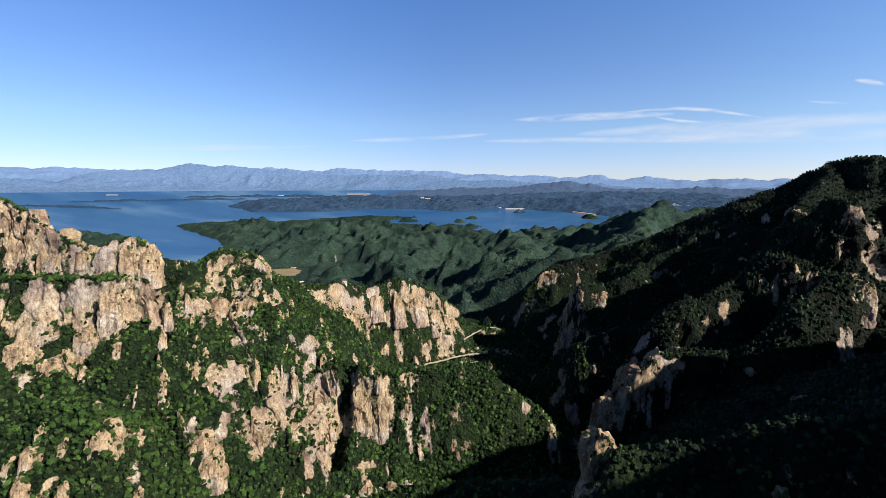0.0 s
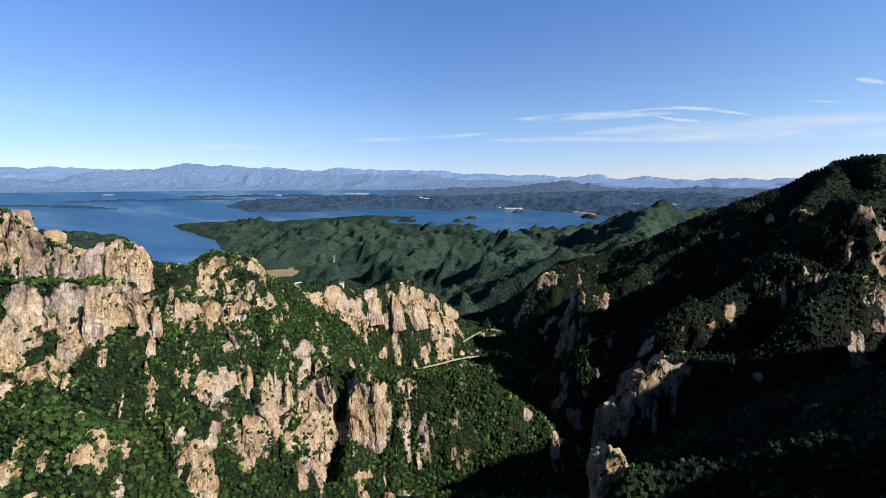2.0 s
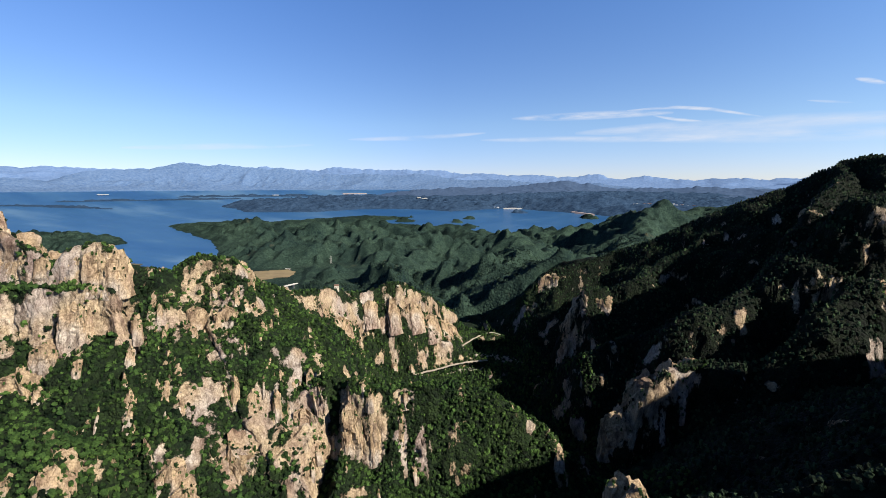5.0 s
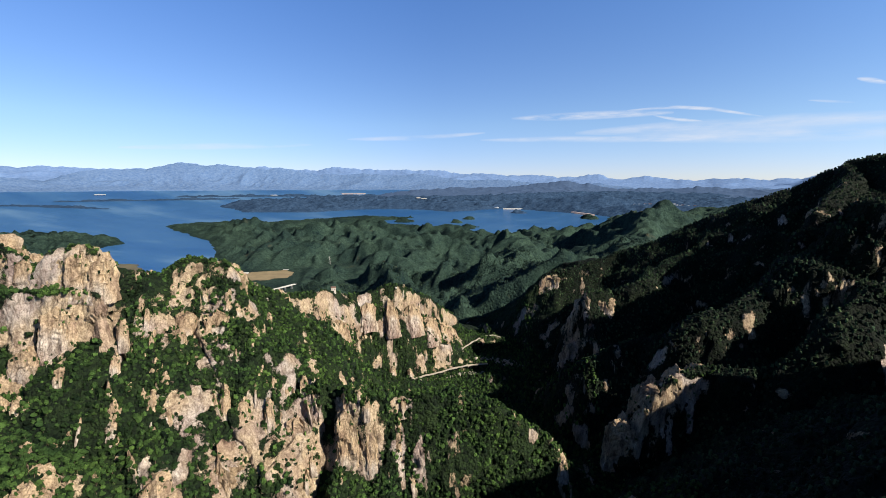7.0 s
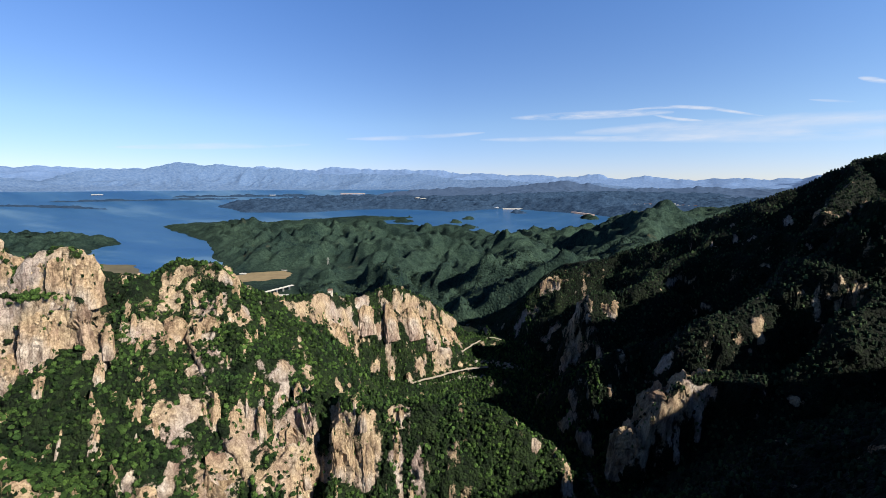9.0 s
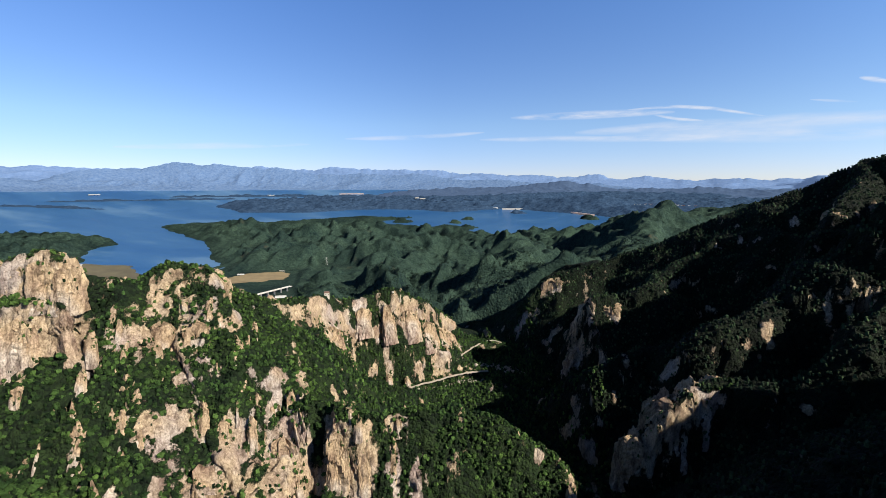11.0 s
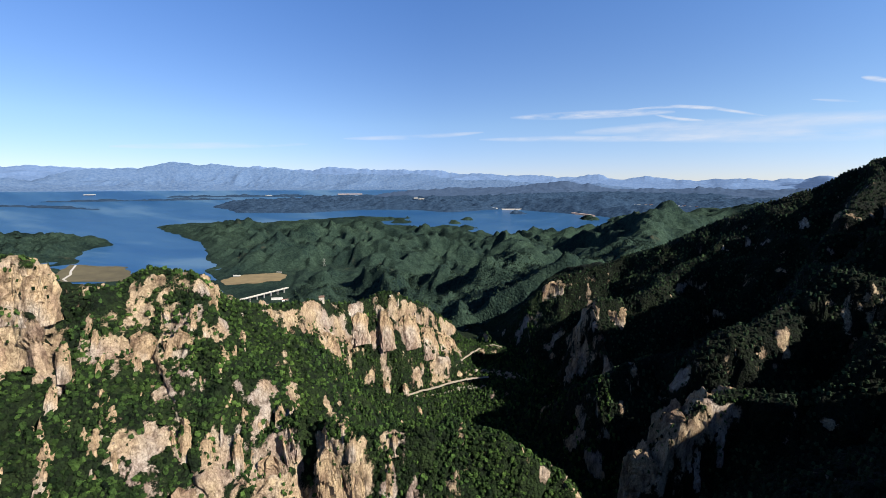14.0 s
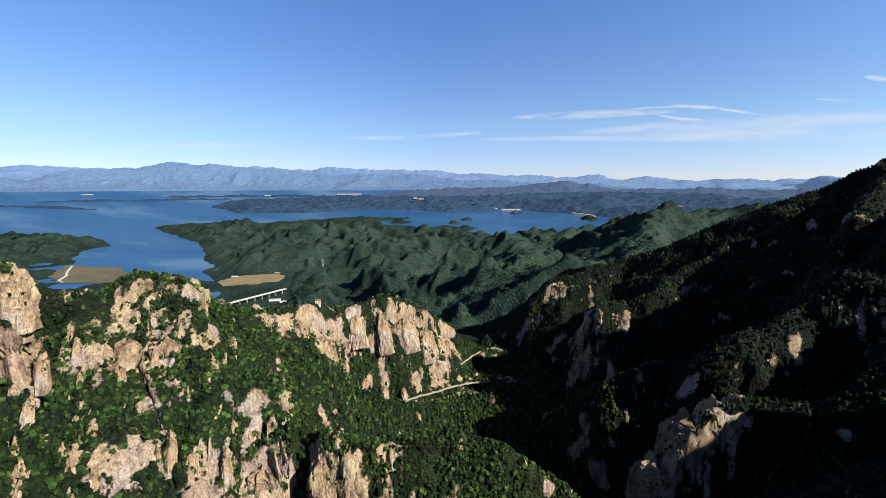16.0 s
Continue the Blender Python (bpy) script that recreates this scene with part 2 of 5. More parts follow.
HILLS = [
    [(514, 1300, 300), (700, 1700, 290), (950, 2200, 290), (1100, 2440, 320), (1215, 2600, 398), (1320, 2720, 340), (1500, 2900, 330), (1900, 3300, 200), (2300, 4200, 140)],
    [(1300, 3300, 150), (1500, 3900, 210), (1900, 4300, 150)],
    [(394, 1450, 240), (380, 2000, 205), (470, 2700, 160), (500, 3300, 145), (320, 3700, 110), (0, 4200, 90), (-300, 4700, 60)],
    [(470, 2700, 150), (1000, 3200, 140), (1500, 3700, 120)],
    [(380, 1800, 190), (140, 2090, 146), (-120, 2350, 120), (-275, 2560, 108), (-560, 2500, 85), (-740, 2420, 60)],
    [(-100, 3700, 105), (-500, 4000, 110), (-1000, 4300, 115), (-1700, 4700, 105), (-2300, 5050, 90), (-2900, 5250, 30)],
    [(-1000, 4300, 110), (-1150, 3600, 105), (-1250, 3200, 70)],
    [(-500, 4000, 110), (-700, 3300, 100), (-800, 2900, 60)],
    [(-300, 4700, 60), (-1000, 5700, 50), (-400, 6700, 40)],
    [(-3400, 3500, 60), (-3000, 3900, 55), (-2700, 3850, 25)],
    [(-4200, 2500, 120), (-3000, 2900, 60), (-2500, 3100, 30)],
]
FAR = [
    [(-9900, 10200, 45), (-8900, 10200, 45), (-7300, 9500, 50), (-6300, 8900, 15)],
    [(-10000, 12500, 50), (-8000, 13500, 60), (-6500, 14500, 60)],
    [(-9000, 16500, 60), (-5500, 17500, 70), (-2500, 17000, 90)],
    [(-4500, 10300, 70), (-3300, 8900, 110), (-1500, 9800, 130), (0, 9300, 140), (1300, 10800, 110), (2500, 11000, 140)],
    [(-3500, 13500, 110), (-1000, 12800, 150), (2000, 13500, 190), (5000, 15500, 240), (9000, 15000, 200)],
    [(1900, 9500, 150), (2600, 9000, 250), (3050, 8700, 320), (3450, 8600, 190), (3700, 8600, 60)],
    [(2550, 7700, 40), (2900, 7500, 150), (3350, 7200, 170), (4200, 7000, 110)],
    [(2150, 5700, 30), (2500, 5500, 130), (2900, 5300, 240), (3300, 5000, 260), (3800, 4700, 150)],
]
# shores: the land inside each line, with the usual height of its hills
SHORES = [
    ([(-1010, 2360), (-1111, 2436), (-1215, 2655), (-1290, 2760), (-1399, 2880), (-1542, 3241), (-1750, 3647), (-2157, 4174), (-2700, 4800),
      (-3024, 5125), (-3150, 5500), (-2800, 5900), (-2300, 5850), (-1800, 6300), (-1164, 7100), (-411, 6800), (-560, 6450), (-800, 6150),
      (-677, 5791), (-300, 5400), (-150, 5260), (100, 5630), (300, 5500), (300, 4900), (600, 4560), (1020, 4648), (1616, 4875),
      (2000, 5400), (2300, 5900), (2600, 6000), (5000, 5600), (6000, 1500), (1500, 900), (-900, 1500), (-1000, 2000)], 88),
    ([(-2945, 4172), (-2800, 3980), (-2615, 3840), (-2640, 3650), (-2482, 3367), (-2380, 3150), (-2258, 2979), (-2600, 2600), (-4500, 2000),
      (-7000, 3500), (-6000, 4700), (-3900, 4500)], 60),
    ([(-2700, 2700), (-2250, 2780), (-1900, 2640), (-1480, 2560), (-1060, 2440), (-980, 2000), (-880, 1450), (-3500, 900), (-4800, 2000)], 34),
    ([(-4711, 9921), (-3900, 9000), (-3396, 7968), (-2803, 7968), (-2112, 7968), (-1575, 8839), (-492, 9036), (161, 8129), (700, 8600),
      (1326, 9242), (1900, 9100), (2250, 8100), (2560, 7500), (2500, 6800), (2300, 6300), (3200, 5800), (12000, 8000), (12000, 20000),
      (1500, 20000), (1000, 16000), (-4000, 15000), (-5200, 12000)], 85),
]
ISLANDS = [(-464, 6080, 90, 30), (215, 5900, 52, 34), (410, 6500, 62, 30), (330, 5250, 75, 24), (1330, 7850, 95, 36), (2130, 6580, 90, 40)]


def shore_distance(x, y, line):
    """Distance from the shore, positive on the land inside the line."""
    d, inside = np.full(x.shape, 1e9), np.zeros(x.shape, bool)
    for (ax, ay), (bx, by) in zip(line, line[1:] + line[:1]):
        dx, dy = bx - ax, by - ay
        t = np.clip(((x - ax) * dx + (y - ay) * dy) / (dx * dx + dy * dy), 0, 1)
        d = np.minimum(d, np.hypot(x - ax - t * dx, y - ay - t * dy))
        if dy:
            inside ^= ((ay > y) != (by > y)) & (x < ax + (y - ay) * dx / dy)
    return np.where(inside, d, -d)


def far_height(x, y):
    rough = 0.55 * spurs(x, y, 520, 3, 41) + 0.45 * spurs(x, y, 210, 3, 42)
    jag = 60 * fbm(x, y, 300, 3, 43)
    z = np.full(x.shape, -40.0)
    for line, tall in SHORES:
        d = shore_distance(x, y, line) + jag
        low = np.clip(1 - (y - 4700) / 1100, 0.25, 1) if tall == 88 else 1.0
        hill = tall * low * (2.4 * rough - 0.36) + 0.25 * tall * low * fbm(x, y, 1500, 2, 44)
        z = np.maximum(z, np.minimum(d * 0.34, np.maximum(hill, 6)))
    crest = np.full(x.shape, -60.0)
    for line in HILLS:
        crest = np.maximum(crest, ridge_height(x, y, line, WOOD, WOOD))
    z = np.maximum(z, np.where(z > 0, crest - 28 + 80 * rough, z))
    g = np.full(x.shape, -60.0)
    gentle = ((0, 300, 3000), (0, 60, 700))
    for line in FAR:
        g = np.maximum(g, ridge_height(x, y, line, gentle, gentle))
    g = g + (52 * spurs(x, y, 900, 4, 47) + 60 * (spurs(x, y, 420, 3, 57) - 0.45)) * np.clip((g + 40) / 80, 0, 1) - 14
    z = np.maximum(z, g)
    z = z + np.clip((z - 6) / 45, 0, 1) * (105 * (spurs(x, y, 340, 3, 48) - 0.64) + 48 * (spurs(x, y, 130, 2, 49) - 0.6)) * np.clip(1 - (y - 4700) / 1500, 0.4, 1)
    z = np.maximum(z, np.clip((shore_distance(x, y, SHORES[0][0]) + jag - 60) * 0.3, -40, 10 + 60 * np.clip(rough - 0.3, 0, 1)))
    for ix, iy, r, h in ISLANDS:
        z = np.maximum(z, h * (1.2 - (np.hypot((x - ix) * 0.8, (y - iy) * 0.5) / r) ** 2) + 0.7 * h * fbm(x, y, 45, 3, 58))
    # the plain of the far village
    z = np.where(z > 14, np.minimum(z, 14 + 300 * np.clip(np.hypot((x - 4650) / 900, (y - 10000) / 900) - 1, 0, 3)), z)
    # the flats by the bay
    flat = shore_distance(x, y, [(-2330, 2900), (-1860, 2880), (-1600, 2600), (-1400, 2480), (-1130, 2470), (-1120, 2640), (-900, 2700), (-800, 2640),
                                 (-690, 2200), (-620, 2030), (-880, 1750), (-1250, 1900), (-1480, 2150), (-1900, 2300), (-2250, 2500)]) + 0.3 * jag
    return np.minimum(z, np.where(flat > 0, np.clip(flat * 0.05, 0.6, 2.2), 0.6 - 0.5 * flat))


EYE_POINT = np.array((0.0, 0.0, 500.0))
HOLD, REACH = 2600.0, 2150.0


def draw_in(p):
    """The country past 2.6 km, drawn in along its lines of sight, so that it ends before 5 km."""
    q = p - EYE_POINT
    d = np.hypot(q[:, 0], q[:, 1])
    u = np.maximum(d - HOLD, 0) / REACH
    r = np.where(d > HOLD, HOLD + REACH * u / (1 + u), d)
    return EYE_POINT + q * (r / np.maximum(d, 1e-6))[:, None]


# ---- mesh helpers ----
def mesh_from(name, verts, quads, mats=(), smooth=True):
    me = bpy.data.meshes.new(name)
    n, k = len(quads), quads.shape[1]
    me.vertices.add(len(verts))
    me.vertices.foreach_set("co", np.asarray(verts, np.float32).ravel())
    me.loops.add(n * k)
    me.loops.foreach_set("vertex_index", np.asarray(quads, np.int32).ravel())
    me.polygons.add(n)
    me.polygons.foreach_set("loop_start", np.arange(0, n * k, k, dtype=np.int32))
    me.polygons.foreach_set("use_smooth", np.full(n, smooth))
    me.update(calc_edges=True)
    for m in mats:
        me.materials.append(m)
    return me


def grid_quads(rows, cols):
    i = np.arange(rows * cols).reshape(rows, cols)
    return np.stack((i[:-1, :-1], i[:-1, 1:], i[1:, 1:], i[1:, :-1]), -1).reshape(-1, 4)


def grid_normals(p, rows, cols):
    g = p.reshape(rows, cols, 3)
    n = np.cross(np.gradient(g, axis=1), np.gradient(g, axis=0))
    n /= np.maximum(np.linalg.norm(n, axis=2, keepdims=True), 1e-9)
    n *= np.where(n[..., 2:3] < 0, -1, 1)
    return n.reshape(-1, 3)


def point_attribute(me, name, values):
    a = me.attributes.new(name, "FLOAT", "POINT")
    a.data.foreach_set("value", np.asarray(values, np.float32))


# ---- materials ----
def material(name):
    m = bpy.data.materials.new(name)
    m.use_nodes = True
    nt = m.node_tree
    return m, nt, nt.nodes["Principled BSDF"]


def node(nt, kind, **sets):
    n = nt.nodes.new(kind)
    for key, value in sets.items():
        n.inputs[key.replace("_", " ")].default_value = value
    return n


def ramp(nt, source, stops):
    r = nt.nodes.new("ShaderNodeValToRGB")
    els = r.color_ramp.elements
    while len(els) < len(stops):
        els.new(0.5)
    for e, (at, c) in zip(els, stops):
        e.position, e.color = at, (*c, 1)
    nt.links.new(source, r.inputs[0])
    return r.outputs[0]


def mix(nt, fac, a, b, blend="MIX"):
    n = nt.nodes.new("ShaderNodeMix")
    n.data_type, n.blend_type = "RGBA", blend
    for sock, v in ((n.inputs[0], fac), (n.inputs[6], a), (n.inputs[7], b)):
        if isinstance(v, bpy.types.NodeSocket):
            nt.links.new(v, sock)
        elif isinstance(v, (int, float)):
            sock.default_value = v
        else:
            sock.default_value = (*v, 1)
    return n.outputs[2]


def place(nt, scale=(1, 1, 1), kind="Object"):
    tc = nt.nodes.new("ShaderNodeTexCoord")
    mp = nt.nodes.new("ShaderNodeMapping")
    mp.inputs["Scale"].default_value = scale
    nt.links.new(tc.outputs[kind], mp.inputs[0])
    return mp.outputs[0]


def noise_tex(nt, vector, scale, detail=6, rough=0.6):
    n = node(nt, "ShaderNodeTexNoise", Scale=scale, Detail=detail, Roughness=rough)
    nt.links.new(vector, n.inputs["Vector"])
    return n.outputs["Fac"]


def joints(nt, scale):
    """Lines between the blocks of jointed granite: 0 in a joint, 1 on the blocks."""
    v = place(nt, (1, 1, 0.55))
    nz = node(nt, "ShaderNodeTexNoise", Scale=scale * 0.8, Detail=5)
    nt.links.new(v, nz.inputs["Vector"])
    warp = nt.nodes.new("ShaderNodeVectorMath")
    warp.operation = "MULTIPLY_ADD"
    nt.links.new(nz.outputs["Color"], warp.inputs[0])
    warp.inputs[1].default_value = (1.5 / scale,) * 3
    nt.links.new(v, warp.inputs[2])
    vo = nt.nodes.new("ShaderNodeTexVoronoi")
    vo.feature = "DISTANCE_TO_EDGE"
    vo.inputs["Scale"].default_value = scale
    nt.links.new(warp.outputs[0], vo.inputs["Vector"])
    return ramp(nt, vo.outputs["Distance"], [(0.0, (0, 0, 0)), (0.05, (0.55, 0.55, 0.55)), (0.13, (1, 1, 1))])


def rock_colour(nt):
    v = place(nt)
    tall = place(nt, (1, 1, 0.42))
    base = ramp(nt, noise_tex(nt, v, 0.022, 6), [(0.32, (0.26, 0.185, 0.145)), (0.43, (0.34, 0.258, 0.180)), (0.54, (0.41, 0.325, 0.215)), (0.66, (0.37, 0.300, 0.222)), (0.74, (0.28, 0.205, 0.165))])
    # greyer, pinkish slabs among the tan ones
    slab = ramp(nt, noise_tex(nt, place(nt, (1, 1, 0.7)), 0.013, 4, 0.55), [(0.48, (0, 0, 0)), (0.60, (1, 1, 1))])
    grey = ramp(nt, noise_tex(nt, tall, 0.05, 5), [(0.35, (0.27, 0.205, 0.180)), (0.52, (0.37, 0.318, 0.275)), (0.68, (0.44, 0.400, 0.350))])
    base = mix(nt, slab, base, grey)
    stain = ramp(nt, noise_tex(nt, tall, 0.11, 7, 0.65), [(0.36, (0.40, 0.36, 0.35)), (0.50, (1, 1, 1))])
    c = mix(nt, 0.8, base, stain, "MULTIPLY")
    streak = ramp(nt, noise_tex(nt, place(nt, (1, 1, 0.10)), 0.24, 6, 0.66), [(0.36, (0.48, 0.43, 0.41)), (0.50, (1, 1, 1)), (0.66, (1.14, 1.12, 1.08))])
    c = mix(nt, 0.75, c, streak, "MULTIPLY")
    gap = mix(nt, joints(nt, 0.16), (0.30, 0.26, 0.23), (1, 1, 1))
    c = mix(nt, 0.42, c, gap, "MULTIPLY")
    crack = mix(nt, joints(nt, 0.42), (0.45, 0.41, 0.38), (1, 1, 1))
    c = mix(nt, 0.28, c, crack, "MULTIPLY")
    speck = ramp(nt, noise_tex(nt, v, 0.55, 6, 0.7), [(0.36, (0.55, 0.51, 0.47)), (0.54, (1.06, 1.06, 1.06))])
    return mix(nt, 0.8, c, speck, "MULTIPLY")


def crack_height(nt):
    line = mix(nt, 0.5, joints(nt, 0.16), joints(nt, 0.42))
    return mix(nt, 0.6, line, noise_tex(nt, place(nt, (1, 1, 0.4)), 0.4, 8, 0.72))


def bump(nt, height, strength, distance):
    b = node(nt, "ShaderNodeBump", Strength=strength, Distance=distance)
    nt.links.new(height, b.inputs["Height"])
    return b.outputs[0]


def canopy(nt, scale):
    """Crowns seen from above, by cells: a random tone for each and its rounded height."""
    v = place(nt)
    nz = node(nt, "ShaderNodeTexNoise", Scale=scale * 1.7, Detail=3)
    nt.links.new(v, nz.inputs["Vector"])
    warp = nt.nodes.new("ShaderNodeVectorMath")
    warp.operation = "MULTIPLY_ADD"
    nt.links.new(nz.outputs["Color"], warp.inputs[0])
    warp.inputs[1].default_value = (0.9 / scale,) * 3
    nt.links.new(v, warp.inputs[2])
    vo = nt.nodes.new("ShaderNodeTexVoronoi")
    vo.inputs["Scale"].default_value = scale
    nt.links.new(warp.outputs[0], vo.inputs["Vector"])
    grey = nt.nodes.new("ShaderNodeSeparateColor")
    nt.links.new(vo.outputs["Color"], grey.inputs[0])
    dome = ramp(nt, vo.outputs["Distance"], [(0.0, (1, 1, 1)), (0.35, (0.85, 0.85, 0.85)), (0.75, (0, 0, 0))])
    height = mix(nt, 0.25, dome, noise_tex(nt, v, scale * 5, 4, 0.7))
    return grey.outputs[0], height


# ground greens are darkened to paint in the shade between the crowns
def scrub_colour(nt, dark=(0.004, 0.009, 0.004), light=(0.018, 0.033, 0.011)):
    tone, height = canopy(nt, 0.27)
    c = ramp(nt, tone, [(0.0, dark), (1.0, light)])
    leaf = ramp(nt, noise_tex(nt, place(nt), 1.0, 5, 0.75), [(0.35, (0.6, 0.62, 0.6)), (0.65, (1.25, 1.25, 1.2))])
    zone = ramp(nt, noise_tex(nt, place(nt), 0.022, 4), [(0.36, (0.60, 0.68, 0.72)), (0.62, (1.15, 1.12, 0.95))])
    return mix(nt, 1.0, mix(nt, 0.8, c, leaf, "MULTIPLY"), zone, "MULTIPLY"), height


def make_mountain():
    m, nt, p = material("rock_and_scrub")
    at = nt.nodes.new("ShaderNodeAttribute")
    at.attribute_name = "rock"
    edge = nt.nodes.new("ShaderNodeMath")
    edge.operation = "ADD"
    wob = nt.nodes.new("ShaderNodeMath")
    wob.operation = "MULTIPLY_ADD"
    nt.links.new(noise_tex(nt, place(nt, (1, 1, 0.6)), 0.45, 8, 0.78), wob.inputs[0])
    wob.inputs[1].default_value, wob.inputs[2].default_value = 1.3, -0.65
    nt.links.new(at.outputs["Fac"], edge.inputs[0])
    nt.links.new(wob.outputs[0], edge.inputs[1])
    mask = ramp(nt, edge.outputs[0], [(0.42, (0, 0, 0)), (0.55, (1, 1, 1))])
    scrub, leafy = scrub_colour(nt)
    # scrub on the east side is painted darker and bluer, for its shade
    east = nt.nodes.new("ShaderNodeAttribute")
    east.attribute_name = "east_shade"
    east_shade = mix(nt, 1.0, scrub, (0.40, 0.40, 0.48), "MULTIPLY")
    scrub = mix(nt, east.outputs["Fac"], scrub, east_shade)
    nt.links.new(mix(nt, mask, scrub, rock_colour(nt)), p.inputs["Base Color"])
    tall = node(nt, "ShaderNodeBump", Strength=1.0, Distance=3.2)
    nt.links.new(mix(nt, mask, leafy, (0.5, 0.5, 0.5)), tall.inputs["Height"])
    fine = node(nt, "ShaderNodeBump", Strength=1.0, Distance=1.8)
    nt.links.new(mix(nt, mask, (0.5, 0.5, 0.5), crack_height(nt)), fine.inputs["Height"])
    nt.links.new(tall.outputs[0], fine.inputs["Normal"])
    nt.links.new(fine.outputs[0], p.inputs["Normal"])
    p.inputs["Roughness"].default_value = 0.9
    p.inputs["Specular IOR Level"].default_value = 0.15
    return m


def make_wood(name, dark, light, size, bare=(0.060, 0.055, 0.034), bumpiness=3.0):
    m, nt, p = material(name)
    v = place(nt)
    c = mix(nt, 0.55, ramp(nt, noise_tex(nt, v, size, 6, 0.7), [(0.35, dark), (0.65, light)]),
            ramp(nt, noise_tex(nt, v, size * 0.07, 4), [(0.35, dark), (0.65, light)]))
    spot = ramp(nt, noise_tex(nt, v, size * 0.12, 5), [(0.66, (0, 0, 0)), (0.74, (1, 1, 1))])
    tone, height = canopy(nt, size * 2)
    c = mix(nt, 0.85, c, ramp(nt, tone, [(0.0, (0.55, 0.6, 0.6)), (1.0, (1.35, 1.3, 1.2))]), "MULTIPLY")
    nt.links.new(mix(nt, spot, c, bare), p.inputs["Base Color"])
    nt.links.new(bump(nt, height, 1.0, bumpiness), p.inputs["Normal"])
    p.inputs["Roughness"].default_value, p.inputs["Specular IOR Level"].default_value = 0.95, 0.05
    return m


def make_water():
    m, nt, p = material("lake_water")
    p.inputs["IOR"].default_value = 1.33
    v = place(nt, (0.35, 1, 1))
    drift = noise_tex(nt, v, 0.0035, 6, 0.6)
    nt.links.new(ramp(nt, drift, [(0.42, (0.28, 0.28, 0.28)), (0.62, (0.42, 0.42, 0.42))]), p.inputs["Roughness"])
    nt.links.new(ramp(nt, drift, [(0.38, (0.018, 0.070, 0.175)), (0.52, (0.030, 0.090, 0.195)), (0.64, (0.068, 0.138, 0.235))]), p.inputs["Base Color"])
    # the wave faces that show at a low angle lean to the near shore
    spot = nt.nodes.new("ShaderNodeNewGeometry")
    lean = nt.nodes.new("ShaderNodeVectorMath")
    lean.operation = "MULTIPLY_ADD"
    lean.inputs[1].default_value, lean.inputs[2].default_value = (-4e-5, -4e-5, 0), (0, 0, 1)
    nt.links.new(spot.outputs["Position"], lean.inputs[0])
    b = node(nt, "ShaderNodeBump", Strength=0.2, Distance=1.0)
    nt.links.new(noise_tex(nt, place(nt), 0.12, 5, 0.6), b.inputs["Height"])
    nt.links.new(lean.outputs[0], b.inputs["Normal"])
    nt.links.new(b.outputs[0], p.inputs["Normal"])
    return m


# far land: haze is put into the colour as blue, lifted by emission
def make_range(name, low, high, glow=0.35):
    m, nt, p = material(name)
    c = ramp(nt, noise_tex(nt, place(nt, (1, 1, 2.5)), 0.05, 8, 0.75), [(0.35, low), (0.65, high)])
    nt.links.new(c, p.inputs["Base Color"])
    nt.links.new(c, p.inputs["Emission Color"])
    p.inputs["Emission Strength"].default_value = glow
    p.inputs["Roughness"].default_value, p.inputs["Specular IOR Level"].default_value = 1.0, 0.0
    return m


def make_rock(name):
    m, nt, p = material(name)
    info = nt.nodes.new("ShaderNodeObjectInfo")
    tone = ramp(nt, info.outputs["Random"], [(0.0, (0.86, 0.82, 0.78)), (1.0, (1.06, 1.04, 1.0))])
    c = mix(nt, 1.0, rock_colour(nt), tone, "MULTIPLY")
    nt.links.new(c, p.inputs["Base Color"])
    nt.links.new(bump(nt, crack_height(nt), 1.0, 1.6), p.inputs["Normal"])
    p.inputs["Roughness"].default_value, p.inputs["Specular IOR Level"].default_value = 0.9, 0.15
    return m


def make_leaf(name, dark, light):
    m, nt, p = material(name)
    crown = nt.nodes.new("ShaderNodeAttribute")
    crown.attribute_name = "tone"
    isle = nt.nodes.new("ShaderNodeNewGeometry")
    leaf = ramp(nt, isle.outputs["Random Per Island"], [(0.0, (0.45, 0.50, 0.48)), (1.0, (1.45, 1.40, 1.3))])
    one = mix(nt, 1.0, ramp(nt, crown.outputs["Fac"], [(0.0, dark), (0.6, tuple((a + b) / 2 for a, b in zip(dark, light))), (1.0, light)]), leaf, "MULTIPLY")
    zone = ramp(nt, noise_tex(nt, place(nt), 0.022, 4), [(0.36, (0.60, 0.68, 0.72)), (0.62, (1.15, 1.12, 0.95))])
    nt.links.new(mix(nt, 1.0, one, zone, "MULTIPLY"), p.inputs["Base Color"])
    nt.links.new(bump(nt, noise_tex(nt, place(nt), 1.1, 4, 0.75), 1.0, 1.1), p.inputs["Normal"])
    p.inputs["Roughness"].default_value, p.inputs["Specular IOR Level"].default_value = 0.8, 0.10
    return m


MOUNTAIN = make_mountain()
ROCK = make_rock("granite")
LEAF = make_leaf("leaves", (0.0035, 0.010, 0.0045), (0.058, 0.108, 0.030))
# blue in these greens stands in for haze over the hills
LEAF_HILL = make_leaf("hazed_hill_leaves", (0.005, 0.013, 0.013), (0.032, 0.056, 0.040))
# darker copy of the leaves, shade put into the colour of the east woods
LEAF_DARK = make_leaf("shaded_leaves", (0.003, 0.008, 0.006), (0.040, 0.068, 0.036))
BARK, _nt, _p = material("bark")
_p.inputs["Base Color"].default_value = (0.09, 0.06, 0.04, 1)
# same painted haze: greens shifted to blue
HILLWOOD = make_wood("hazed_hill_wood", (0.005, 0.013, 0.015), (0.036, 0.061, 0.043), 0.06)
